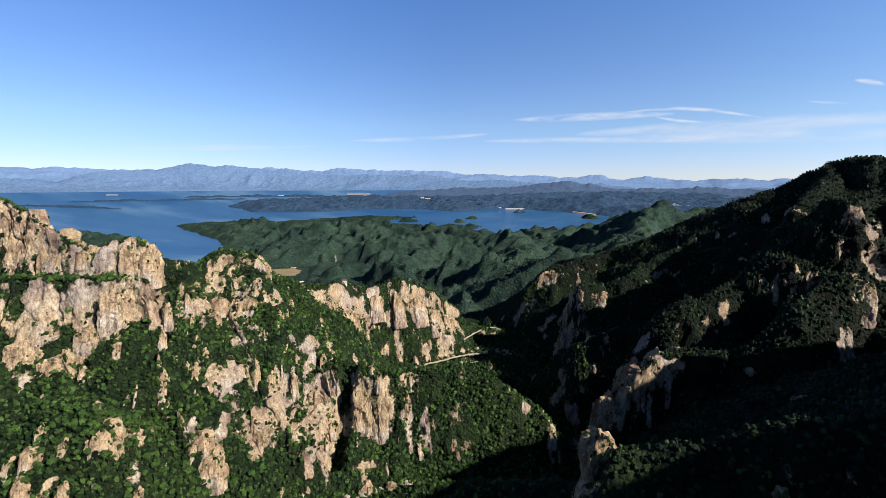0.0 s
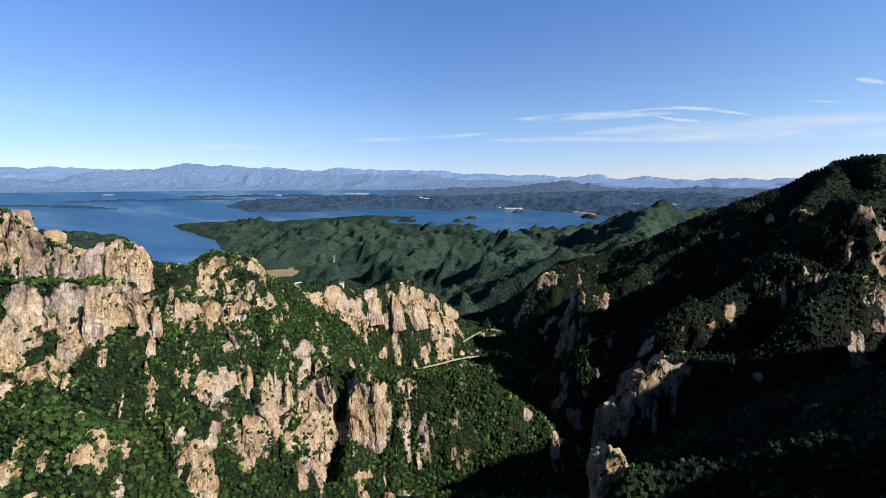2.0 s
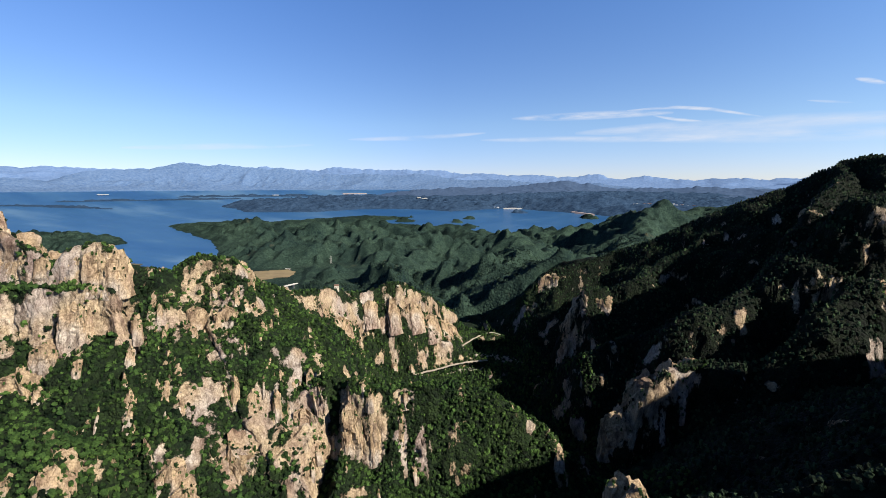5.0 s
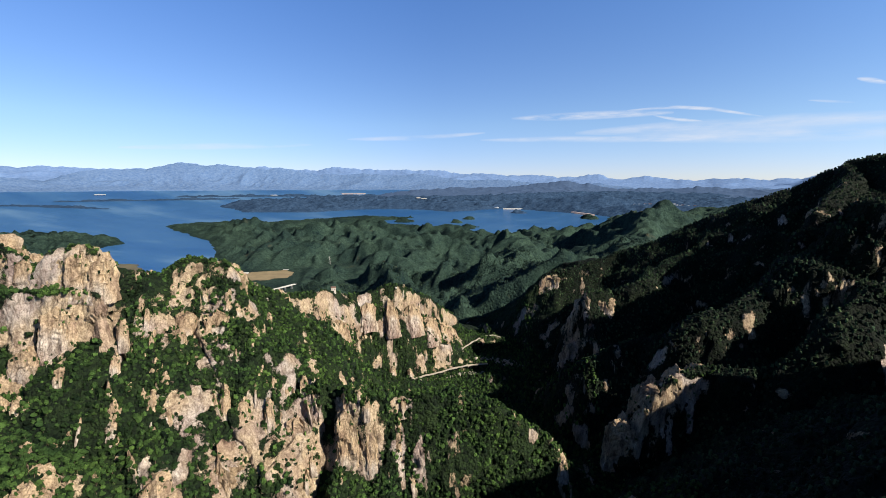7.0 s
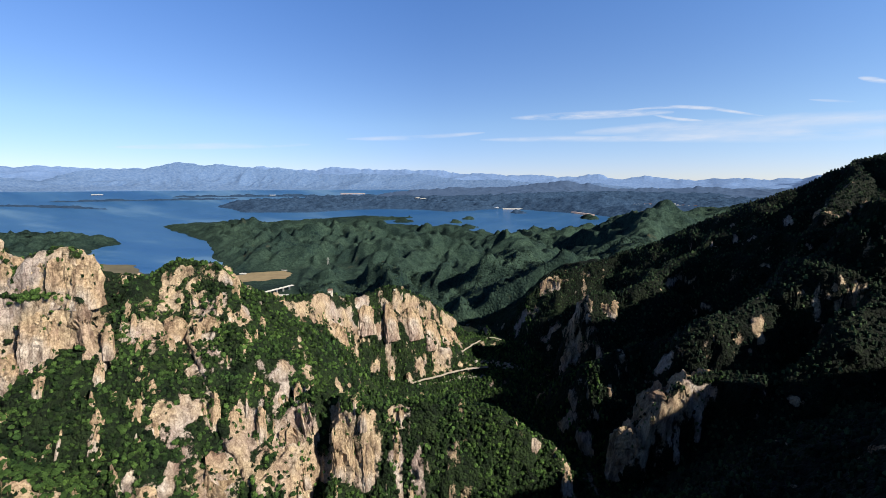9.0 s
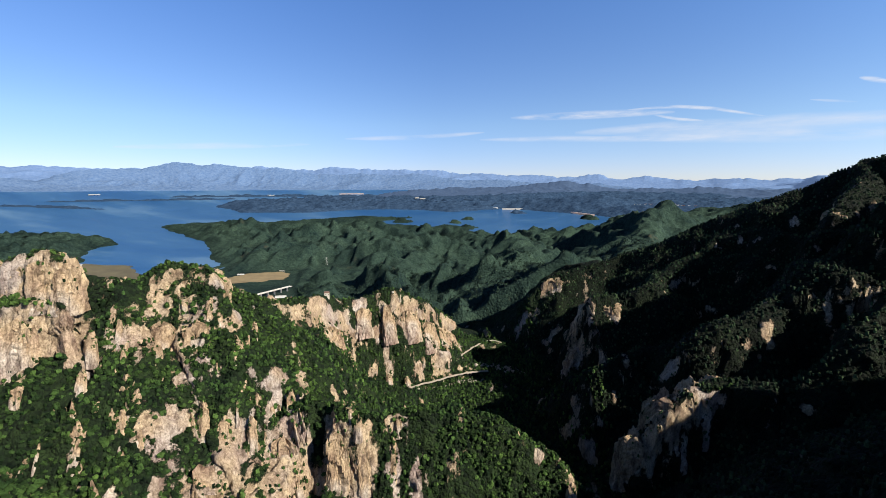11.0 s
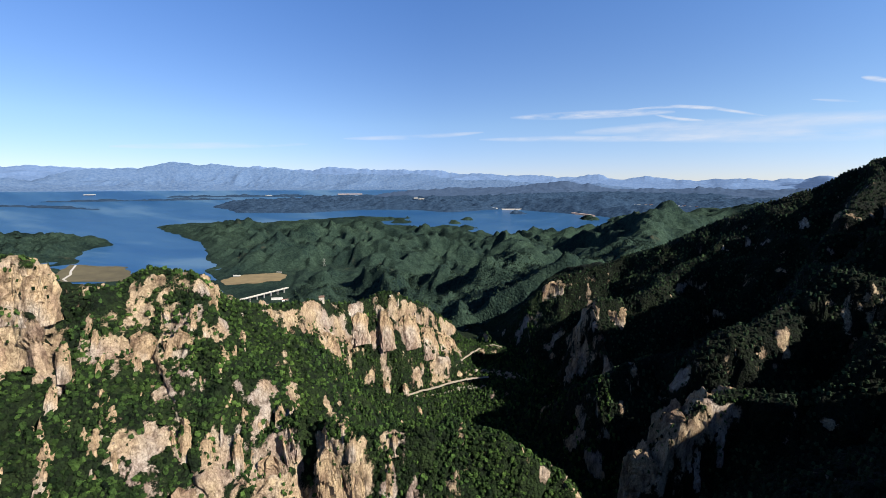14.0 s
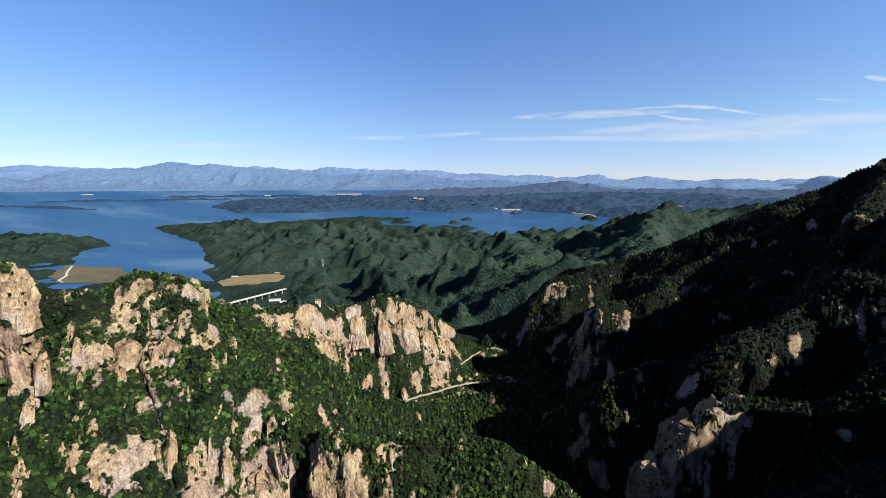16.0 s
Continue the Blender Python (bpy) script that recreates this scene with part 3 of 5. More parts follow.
# far shore and chains: painted haze, paler with distance
SHOREWOOD = make_range("hazy_shore_hills", (0.009, 0.021, 0.044), (0.031, 0.053, 0.088), 0.35)
WATER = make_water()
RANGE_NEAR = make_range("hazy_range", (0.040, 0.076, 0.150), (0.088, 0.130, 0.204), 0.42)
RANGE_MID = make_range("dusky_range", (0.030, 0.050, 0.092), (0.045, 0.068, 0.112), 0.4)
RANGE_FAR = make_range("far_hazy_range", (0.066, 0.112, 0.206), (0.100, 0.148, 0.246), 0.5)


# ---- the mountains round the valley ----
def steps(*runs):
    out = []
    for a, b, s in runs:
        out.append(np.arange(a, b, s))
    return np.concatenate(out)


# outcrops: east, north, foot, top and width, by place; the turn of their faces
CRAGS = [
    ("high cliff wall", "tall pale granite cliff wall with vertical cracks", 12, [
        (-480, 520, 398, 470, 40), (-447, 520, 396, 446, 42), (-415, 520, 394, 428, 30), (-384, 520, 393, 431, 26), (-362, 522, 392, 437, 28),
        (-346, 526, 390, 429, 24)]),
    ("lower cliff wall", "weathered pink and grey granite slab below the ledge", 14, [
        (-446, 462, 296, 393, 46), (-410, 460, 300, 392, 44), (-394, 484, 350, 385, 24), (-374, 502, 352, 386, 26)]),
    ("shoulder crags", "jointed tan granite crag among green scrub", 20, [
        (-326, 522, 340, 382, 12), (-288, 570, 326, 378, 46), (-252, 574, 318, 372, 36), (-243, 556, 300, 330, 20), (-290, 614, 356, 406, 42),
        (-262, 634, 345, 396, 38), (-262, 658, 348, 380, 28), (-251, 684, 330, 360, 24), (-286, 502, 292, 336, 12), (-276, 480, 275, 303, 9), (-224, 518, 254, 300, 12), (-206, 520, 258, 276, 14),
        (-182, 528, 249, 272, 12), (-300, 464, 283, 302, 9), (-261, 483, 264, 288, 8)]),
    ("small shoulder rocks", "small tan granite rock poking out of the scrub", 20, [
        (-155, 562, 264, 290, 9), (-140, 566, 262, 286, 7), (-320, 500, 318, 334, 9), (-262, 540, 300, 318, 10), (-240, 545, 296, 314, 12),
        (-222, 560, 290, 306, 8), (-352, 470, 318, 338, 10)]),
    ("arm cliff bluffs", "sunlit tan granite bluff along the ridge", 28, [
        (-258, 790, 277, 322, 40), (-232, 872, 236, 292, 44), (-192, 890, 238, 282, 46), (-150, 988, 225, 280, 32), (-104, 1014, 205, 262, 26),
        (-60, 1034, 200, 250, 40), (-26, 1054, 190, 246, 42), (8, 1088, 178, 224, 38), (26, 1116, 160, 202, 34)]),
    ("arm rocks", "tan granite rock on the slope below the bluffs", 28, [
        (-96, 962, 178, 206, 15), (-60, 968, 150, 178, 12), (-112, 940, 150, 176, 10), (20, 1050, 130, 160, 14), (-186, 868, 180, 206, 12)]),
    ("rib rocks", "rugged tan granite outcrop on a wooded rib", 18, [
        (-299, 371, 262, 300, 36), (-243, 424, 232, 285, 22), (-228, 414, 212, 240, 24), (-352, 356, 262, 300, 18),
        (-312, 340, 240, 259, 11), (-345, 338, 240, 262, 16), (-258, 350, 234, 247, 8)]),
    ("spur cliff", "sheer pink granite cliff face under the spur", 10, [
        (-214, 466, 185, 256, 42), (-186, 532, 170, 247, 46), (-154, 530, 166, 252, 44), (-103, 530, 200, 262, 22), (-74, 533, 192, 258, 15),
        (-46, 538, 186, 240, 9)]),
    ("spur rocks", "tan granite rock on the wooded spur", -8, [
        (141, 546, 180, 198, 12), (24, 566, 240, 258, 10),
        (-88, 470, 152, 168, 18), (-60, 478, 152, 164, 14)]),
    ("near spires", "pale granite spire rising from the shaded spur", -10, [
        (97, 258, 318, 352, 23), (107, 252, 305, 339, 17), (118, 248, 296, 327, 18), (21, 310, 258, 281, 8), (38, 308, 258, 279, 8)]),
    ("near faces", "shadowed block-jointed granite face on the near spur", -6, [(214, 213, 325, 362, 28), (178, 218, 322, 346, 16), (240, 204, 325, 362, 22)]),
    ("east nose cliff", "dark jointed granite nose on the shaded slope", -42, [
        (240, 624, 140, 206, 48), (276, 628, 170, 244, 56), (310, 632, 210, 260, 46), (340, 636, 230, 261, 30)]),
    ("east faces", "shadowed granite face on the east mountainside", -35, [
        (332, 976, 225, 288, 46), (268, 966, 175, 248, 42), (297, 1272, 222, 264, 60), (710, 915, 432, 462, 40), (572, 620, 358, 408, 52),
        (544, 562, 302, 333, 34), (617, 710, 466, 482, 36), (146, 150, 380, 412, 16)]),
]


def bareness(x, y):
    """1 on and just below the outcrops, 0 away from them."""
    out = np.zeros(x.shape)
    for _, _, _, rows in CRAGS:
        for cx, cy, _, _, width in rows:
            r = 0.62 * width + 4
            out = np.maximum(out, 1 - np.clip(np.hypot((x - cx) / r, (y - cy + 4) / (0.8 * r)), 0, 1) ** 3)
    return out


# bare faces: east, north, height, half width and half height
WALL_FACES = [(-490, 514, 452, 30, 32), (-525, 510, 455, 30, 40), (-448, 512, 428, 30, 25), (-397, 515, 417, 26, 23), (-361, 529, 419, 30, 28), (-442, 484, 365, 26, 38), (-430, 465, 338, 34, 44),
              (-407, 495, 373, 19, 25), (-381, 505, 377, 29, 22), (-357, 513, 375, 18, 15), (-400, 490, 343, 7, 17)]
SHOULDER_FACES = [(-335, 530, 360, 6, 23), (-299, 585, 357, 31, 30), (-291, 550, 338, 17, 15), (-256, 588, 351, 20, 28), (-242, 566, 327, 11, 15),
                  (-293, 618, 395, 22, 15), (-267, 633, 392, 17, 20), (-253, 660, 361, 14, 20), (-231, 612, 345, 16, 9), (-294, 515, 323, 6, 30),
                  (-279, 495, 302, 5, 13), (-263, 487, 283, 5, 11), (-231, 553, 307, 15, 6), (-229, 528, 284, 10, 16), (-241, 510, 278, 8, 8),
                  (-208, 525, 265, 13, 8), (-185, 538, 260, 8, 13), (-303, 468, 292, 7, 6), (-317, 543, 347, 6, 11)]
ARM_FACES = [(-258, 790, 300, 18, 24), (-252, 819, 300, 10, 16), (-221, 870, 280, 34, 24), (-199, 877, 244, 30, 24), (-184, 935, 239, 25, 19),
             (-156, 1003, 257, 15, 19), (-115, 1017, 241, 15, 18), (-109, 1001, 199, 21, 22), (-63, 1047, 222, 23, 29), (-22, 1081, 213, 21, 40),
             (27, 1151, 164, 20, 29), (-46, 1028, 185, 28, 10), (-98, 985, 148, 12, 32), (9, 1042, 132, 18, 34), (46, 1093, 125, 19, 19), (-157, 890, 187, 10, 16)]
SPUR_FACES = [(-173, 529, 235, 41, 21), (-147, 517, 217, 22, 26), (-160, 488, 207, 15, 20), (-199, 506, 244, 14, 19), (-208, 471, 228, 19, 34),
              (-227, 458, 242, 15, 25), (-252, 441, 256, 10, 30), (-230, 423, 223, 9, 11), (-300, 373, 277, 18, 17), (-176, 568, 281, 17, 17),
              (-161, 608, 261, 20, 14), (-171, 560, 261, 6, 15)]
PILLAR_FACES = [(-107, 539, 254, 13, 9), (-101, 531, 209, 19, 16), (-69, 533, 225, 8, 37), (-76, 540, 257, 8, 9), (-25, 533, 189, 6, 42), (-44, 538, 211, 9, 20),
                (34, 553, 221, 13, 11), (27, 564, 246, 6, 12), (-1, 555, 242, 5, 15), (-8, 540, 203, 6, 12), (9, 542, 204, 4, 16), (108, 561, 206, 8, 10),
                (-90, 497, 170, 16, 10), (-49, 552, 252, 10, 8)]
ROAD_BANKS = [(10, 1018, 98, 40, 7), (60, 1042, 95, 40, 8), (120, 1170, 105, 35, 10), (150, 1185, 108, 20, 8), (-70, 960, 95, 25, 6)]
EAST_FACES = [(256, 612, 190, 28, 40), (292, 618, 225, 28, 34), (326, 620, 245, 24, 20)]
FACES = WALL_FACES + SHOULDER_FACES + ARM_FACES + SPUR_FACES + PILLAR_FACES + ROAD_BANKS + EAST_FACES
WOODED = [(-345, 466, 28), (-374, 446, 22), (-330, 440, 26), (60, 510, 40), (-30, 516, 30), (0, 535, 34), (40, 545, 40), (85, 540, 32), (130, 535, 30)]


def rockiness(x, y, z, steep):
    """How bare the ground is: above about a half it is rock."""
    rock = np.clip((steep - 0.34) * 1.7, 0, 0.8) + 0.66 * fbm(x, y * 0.6 + z * 0.25, 18, 4, 61, 0.62) - 0.20 + 0.14 * bareness(x, y)
    # ribs of rock that run down the slopes
    rib = fbm(x + 0.3 * y, 0.22 * y, 9, 3, 67, 0.6)
    rock = rock + np.where(y < 720, 0.50, 0.34) * np.clip(rib, -0.2, 1) * np.clip((120 - x) / 100, 0.5, 1) * np.clip(steep * 4, 0, 1)
    rock = rock - 0.16 * (x < 200)
    for cx, cy, cz, rx, rz in FACES:
        d = ((x - cx) / rx) ** 2 + ((z - cz) / rz) ** 2 + ((y - cy) / (18 + rx)) ** 2
        rock = rock + 0.9 * np.clip(1.32 - np.sqrt(d), 0, 0.65)
    for cx, cy, r in WOODED:
        rock = rock - 0.30 * np.clip(1.6 - np.hypot(x - cx, y - cy) / r, 0, 1)
    rock = np.where((x > 0) & (y < 380), rock - 0.12, rock)
    return np.where(x > 230 + 0.25 * (y - 500), rock - 0.30, rock)


def build_ground():
    xs = steps((-1300, -640, 12), (-640, -520, 4), (-520, 245, 1.8), (245, 620, 3.4), (620, 1000, 6), (1000, 1500, 14))
    yf = np.arange(-420, 1500, 1.0)
    gx, gy = np.meshgrid(xs, yf)
    gz = near_height(gx, gy)
    # rows spaced by the length of the slope, so that the steep faces keep their detail
    arc = np.sqrt(1 + np.gradient(gz, axis=0) ** 2) * np.interp(yf, (-420, 200, 320, 700, 1300, 1500), (0.05, 0.25, 1, 1, 0.55, 0.3))[:, None]
    arc = np.cumsum(arc, axis=0)
    rows = 490
    pos = np.empty((rows, len(xs), 3))
    for j in range(len(xs)):
        want = np.linspace(arc[0, j], arc[-1, j], rows)
        y = np.interp(want, arc[:, j], yf)
        pos[:, j, 0], pos[:, j, 1], pos[:, j, 2] = xs[j], y, np.interp(y, yf, gz[:, j])
    p = pos.reshape(-1, 3)
    n = grid_normals(p, rows, len(xs))
    steep = 1 - n[:, 2]
    x, y, z = p.T
    rock = rockiness(x, y, z, steep)
    bite = 1.25 * rock_relief(x * 0.93 - y * 0.37, z, 71) + 4 * grain3(x / 24, y / 24, z / 60, 75)
    face = np.clip((steep - 0.25) * 2.5, 0, 1)
    face = np.maximum(face, 0.65 * np.clip((rock - 0.35) * 3, 0, 1))
    p += n * (bite * face)[:, None]
    global GRID
    GRID = (xs, yf, gz)
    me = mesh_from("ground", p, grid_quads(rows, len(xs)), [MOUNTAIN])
    point_attribute(me, "rock", rock)
    # mask of the painted shade, rising towards the east
    point_attribute(me, "east_shade", np.clip((p[:, 0] - 150 - 0.12 * (p[:, 1] - 500)) / 60 + 0.8 * fbm(p[:, 0], p[:, 1], 50, 3, 66), 0, 1))
    ob = new("ground", me)
    return tagged(ob, "steep granite mountainsides with green scrub and bare cliffs", "mountain", kind="structure")


GROUND = build_ground()


def build_country(name, mat, rad, label):
    ang = np.radians(np.concatenate((np.arange(-180, -54, 2.0), np.arange(-54, 54, 0.24), np.arange(54, 180.1, 2.0))))
    a, r = np.meshgrid(ang, rad)
    x, y = r * np.sin(a), r * np.cos(a)
    z = far_height(x, y)
    rim = np.minimum(np.minimum(x + 1290, 1480 - x), np.minimum(y + 400, 1490 - y))
    z = z - 160 * np.clip(rim / 90, 0, 1)
    behind = np.clip((-y - 200) / 800, 0, 1)
    z = np.maximum(z, behind * (150 + 120 * fbm(x, y, 700, 4, 3)) - 60 * (1 - behind))
    z = np.maximum(z, -25) + np.where(z > 4, 3.0 * fbm(x, y, 22, 2, 52), 0)
    p = np.stack((x, y, z), -1).reshape(-1, 3)
    n = grid_normals(p, len(rad), len(ang))
    me = mesh_from(name, draw_in(p), grid_quads(len(rad), len(ang)), [mat])
    me.normals_split_custom_set_from_vertices(n.tolist())
    return tagged(new(name, me), label, "hills", kind="structure")


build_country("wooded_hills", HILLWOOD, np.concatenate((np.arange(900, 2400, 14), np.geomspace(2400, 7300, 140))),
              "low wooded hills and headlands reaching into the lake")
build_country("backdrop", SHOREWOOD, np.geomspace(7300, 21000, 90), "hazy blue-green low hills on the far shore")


def build_lake():
    ang = np.radians(np.arange(-180, 180.1, 1.0))
    rad = np.concatenate((np.arange(300, 2600, 300), np.geomspace(2600, 44000, 60)))
    a, r = np.meshgrid(ang, rad)
    p = np.stack((r * np.sin(a), r * np.cos(a), np.zeros_like(a)), -1).reshape(-1, 3)
    me = mesh_from("water", draw_in(p), grid_quads(len(rad), len(ang)), [WATER])
    return tagged(new("water", me), "calm blue reservoir lake with faint wind streaks", "lake", kind="structure")


build_lake()


def build_range(name, mat, dist, skyline, depth, seed, label, foot=0):
    """A far chain: skyline as (degrees from ahead, degrees above the eye)."""
    ang = np.radians(np.concatenate((np.arange(-64, -46, 1.0), np.arange(-46, 46, 0.12), np.arange(46, 64, 1.0))))
    top = dist * np.tan(np.radians(np.interp(np.degrees(ang), [s[0] for s in skyline], [s[1] for s in skyline]))) + 500
    k = np.linspace(0, 1, 34)[:, None]
    r = dist - depth * (1 - k) + 0 * ang
    x, y = r * np.sin(ang), r * np.cos(ang)
    rough = spurs(x, y, 0.10 * dist, 5, seed)
    teeth = dist * 0.0034 * k ** 5 * (fbm(np.degrees(ang), 0 * ang, 3.0, 5, seed, 0.6) + 0.28 * fbm(np.degrees(ang), 0 * ang, 0.8, 3, seed + 5, 0.7))
    body = np.minimum(k ** 0.9, 1)
    z = foot + (top + teeth - foot) * body * (0.55 + 0.45 * k + 0.8 * (rough - 0.5) * np.sin(np.pi * k ** 0.7))
    p = np.stack((x, y, z), -1).reshape(-1, 3)
    n = grid_normals(p, 34, len(ang))
    me = mesh_from(name, draw_in(p), grid_quads(34, len(ang)), [mat])
    me.normals_split_custom_set_from_vertices(n.tolist())
    return tagged(new(name, me), label, "mountains", kind="structure")


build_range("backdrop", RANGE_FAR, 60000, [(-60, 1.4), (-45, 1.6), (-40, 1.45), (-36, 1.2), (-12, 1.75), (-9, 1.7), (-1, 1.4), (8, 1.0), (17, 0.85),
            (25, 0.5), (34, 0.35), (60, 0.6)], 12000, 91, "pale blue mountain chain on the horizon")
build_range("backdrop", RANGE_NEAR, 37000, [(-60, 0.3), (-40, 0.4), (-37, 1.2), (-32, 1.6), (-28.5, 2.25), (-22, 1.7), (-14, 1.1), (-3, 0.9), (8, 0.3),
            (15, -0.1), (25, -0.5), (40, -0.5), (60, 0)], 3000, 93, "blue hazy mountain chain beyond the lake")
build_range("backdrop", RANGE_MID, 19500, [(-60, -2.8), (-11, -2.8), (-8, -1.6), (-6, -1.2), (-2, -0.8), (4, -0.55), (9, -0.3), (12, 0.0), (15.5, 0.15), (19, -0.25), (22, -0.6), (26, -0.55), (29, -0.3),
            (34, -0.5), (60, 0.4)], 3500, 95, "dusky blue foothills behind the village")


# ---- granite crags ----
def ground_z(x, y):
    xs, yf, gz = GRID
    i = np.clip(np.searchsorted(xs, x) - 1, 0, len(xs) - 2)
    j = np.clip((y - yf[0]).astype(int), 0, len(yf) - 2)
    u, v = (x - xs[i]) / (xs[i + 1] - xs[i]), y - yf[j]
    a = gz[j, i] * (1 - u) + gz[j, i + 1] * u
    b = gz[j + 1, i] * (1 - u) + gz[j + 1, i + 1] * u
    return a * (1 - v) + b * v


def slope_at(x, y):
    gx = (ground_z(x + 2, y) - ground_z(x - 2, y)) / 4
    gy = (ground_z(x, y + 2) - ground_z(x, y - 2)) / 4
    return np.hypot(gx, gy)


LEDGES = []


def crag(name, label, x, y, base, top, width, turn, seed, group):
    """A weathered outcrop of jointed granite, its long face turned by so many degrees from the south."""
    rng = np.random.default_rng(seed)
    deep = min(max(0.8 * width, 8), 30)
    # it stands no higher than the slope behind it
    rise = np.array([ground_z(np.array([x + h * math.cos(b)]), np.array([y + h * math.sin(b)]))[0]
                     for h in (6.0, 13.0) for b in np.linspace(-0.6, math.pi + 0.6, 9)])
    top = min(top, rise.max() + (7 if "spire" in group else 3))
    base = min(base, top - 0.9 * width)
    sink = 30.0 if "lower" in group else 12.0 if width < 24 or "high" in group else 28.0
    around = int(np.clip(2.4 * (width + deep) / 1.9, 18, 92))
    up = int(np.clip((top - base + sink) / 2.2, 9, 42))
    a = np.linspace(0, 2 * np.pi, around, endpoint=False)
    e = 0.62
    ragged = 1 + 0.20 * grain(np.cos(a) * 1.7 + seed, np.sin(a) * 1.7, seed + 1) + 0.10 * grain(np.cos(a) * 4 + seed, np.sin(a) * 4, seed + 2)
    ex = np.sign(np.cos(a)) * np.abs(np.cos(a)) ** e * width / 2 * ragged
    ey = np.sign(np.sin(a)) * np.abs(np.sin(a)) ** e * deep / 2 * ragged
    run = a / (2 * np.pi) * 2.4 * (width + deep)
    teeth, _ = blocks(run / max(3.5, width / 7), run * 0, seed + 9)
    crest = (top - base) * (0.90 + 0.11 * teeth + 0.05 * grain(run / 3 + seed, run * 0 + 3, seed)
                            - 0.45 * np.clip((np.abs(ex) / (width / 2)) - 0.4, 0, 1) - 0.20 * (ey < 0) * rng.uniform(0.2, 1))
    k = np.linspace(0, 1, up)[:, None]
    z = -sink + (crest + sink) * np.sin(np.minimum(k / 0.86, 1) * np.pi / 2) ** 0.9
    shrink = np.where(k < 0.74, 1.12 - 0.20 * k, 0.972 * (1 - 0.9 * (np.maximum(k - 0.74, 0) / 0.26) ** 2.2))
    out = rock_relief(run + seed * 31.7 + 0 * k, z + 0 * run, seed) * np.clip(width / 24, 0.35, 1)
    r = np.hypot(ex, ey)
    px, py = ex * shrink + ex / r * out, ey * shrink + ey / r * out + deep * 0.28
    # the face leans back against the slope
    lean = 0.06 if "spire" in group else 0.6 if "ribs" in group else 0.42 if "arm" in group else 0.16 if "cliff" in group else 0.34
    py = py + lean * (z - 0.45 * (top - base))
    z = z + 0.5 * grain(px / 2, py / 2, seed)
    p = np.concatenate((np.stack((px, py, z), -1).reshape(-1, 3), [[px[-1].mean(), py[-1].mean(), z[-1].mean() + 0.4]]))
    i = np.arange(up * around).reshape(up, around)
    j = np.roll(i, -1, axis=1)
    tris = np.concatenate((np.stack((i[:-1], j[:-1], j[1:]), -1).reshape(-1, 3), np.stack((i[:-1], j[1:], i[1:]), -1).reshape(-1, 3),
                           np.stack((i[-1], j[-1], np.full(around, up * around)), -1)))
    c, s = math.cos(radians(turn)), math.sin(radians(turn))
    q = np.stack((p[:, 0] * c - p[:, 1] * s, p[:, 0] * s + p[:, 1] * c, p[:, 2]), -1)
    ob = new(name, mesh_from(name, q, tris, [ROCK], smooth=False))
    ob.location = (x, y, base)
    flat = np.nonzero((q[:-1, 2] > 0.25 * (top - base)) & (np.tile(k, (1, around)).ravel() > 0.45))[0]
    for f in rng.choice(flat, min(len(flat), int(3 + width * 0.9)), replace=False):
        LEDGES.append((x + q[f, 0], y + q[f, 1], base + q[f, 2] - 0.6))
    # scrub grows up against its foot
    for f in rng.choice(around, min(around, int(4 + width * 0.5)), replace=False):
        w = rng.uniform(1.0, 1.25)
        gx, gy = x + (ex[f] * c - ey[f] * s) * w, y + (ex[f] * s + (ey[f] + 0.2 * deep) * c) * w - 2
        LEDGES.append((gx, gy, float(ground_z(np.array([gx]), np.array([gy]))[0]) + 0.5))
    return tagged(ob, label, "rock outcrop", group)


def build_crags():
    seed = 100
    for group, label, turn, rows in CRAGS:
        for x, y, base, top, width in rows:
            seed += 1
            width = width if "wall" in group or "cliff" in group else 0.85 * width
            crag("rock_outcrop", label, x, y, base, top, width, turn + (seed * 37 % 17) - 8, seed, group)


build_crags()


def build_small_rocks(x0, x1, y0, y1, count, seed, label, group, turn, rib=False):
    rng = np.random.default_rng(seed)
    made = 0
    while made < count:
        x, y = np.array([rng.uniform(x0, x1)]), np.array([rng.uniform(y0, y1)])
        if fbm(x, y, 60, 3, seed)[0] < rng.uniform(-0.25, 0.35) or slope_at(x, y)[0] < 0.5:
            continue
        z, w = ground_z(x, y)[0], 3 + 7 * rng.random() ** 2
        tall = rng.uniform(0.7, 1.7) if rib else rng.uniform(0.5, 1.25)
        w = 0.75 * w if rib else w
        crag("rock_outcrop", label, x[0], y[0] - 1, z - (8 if rib else 4), z + w * tall, w, turn + rng.uniform(-30, 30), seed + made, group)
        made += 1


build_small_rocks(-330, -130, 430, 640, 80, 601, "narrow rib of tan granite among the scrub", "granite ribs on the slope", 18, True)
build_small_rocks(-240, 40, 760, 1120, 50, 801, "narrow sunlit granite rib below the bluffs", "granite ribs under the bluffs", 25, True)
build_small_rocks(-430, -130, 330, 640, 34, 301, "small weathered granite rock among the scrub", "rocks on the slope", 18)
build_small_rocks(-230, 60, 700, 1150, 34, 401, "small sunlit granite rock under the bluffs", "rocks under the bluffs", 25)
build_small_rocks(-120, 170, 500, 570, 16, 501, "small granite rock on the middle spur", "rocks on the spur", 0)


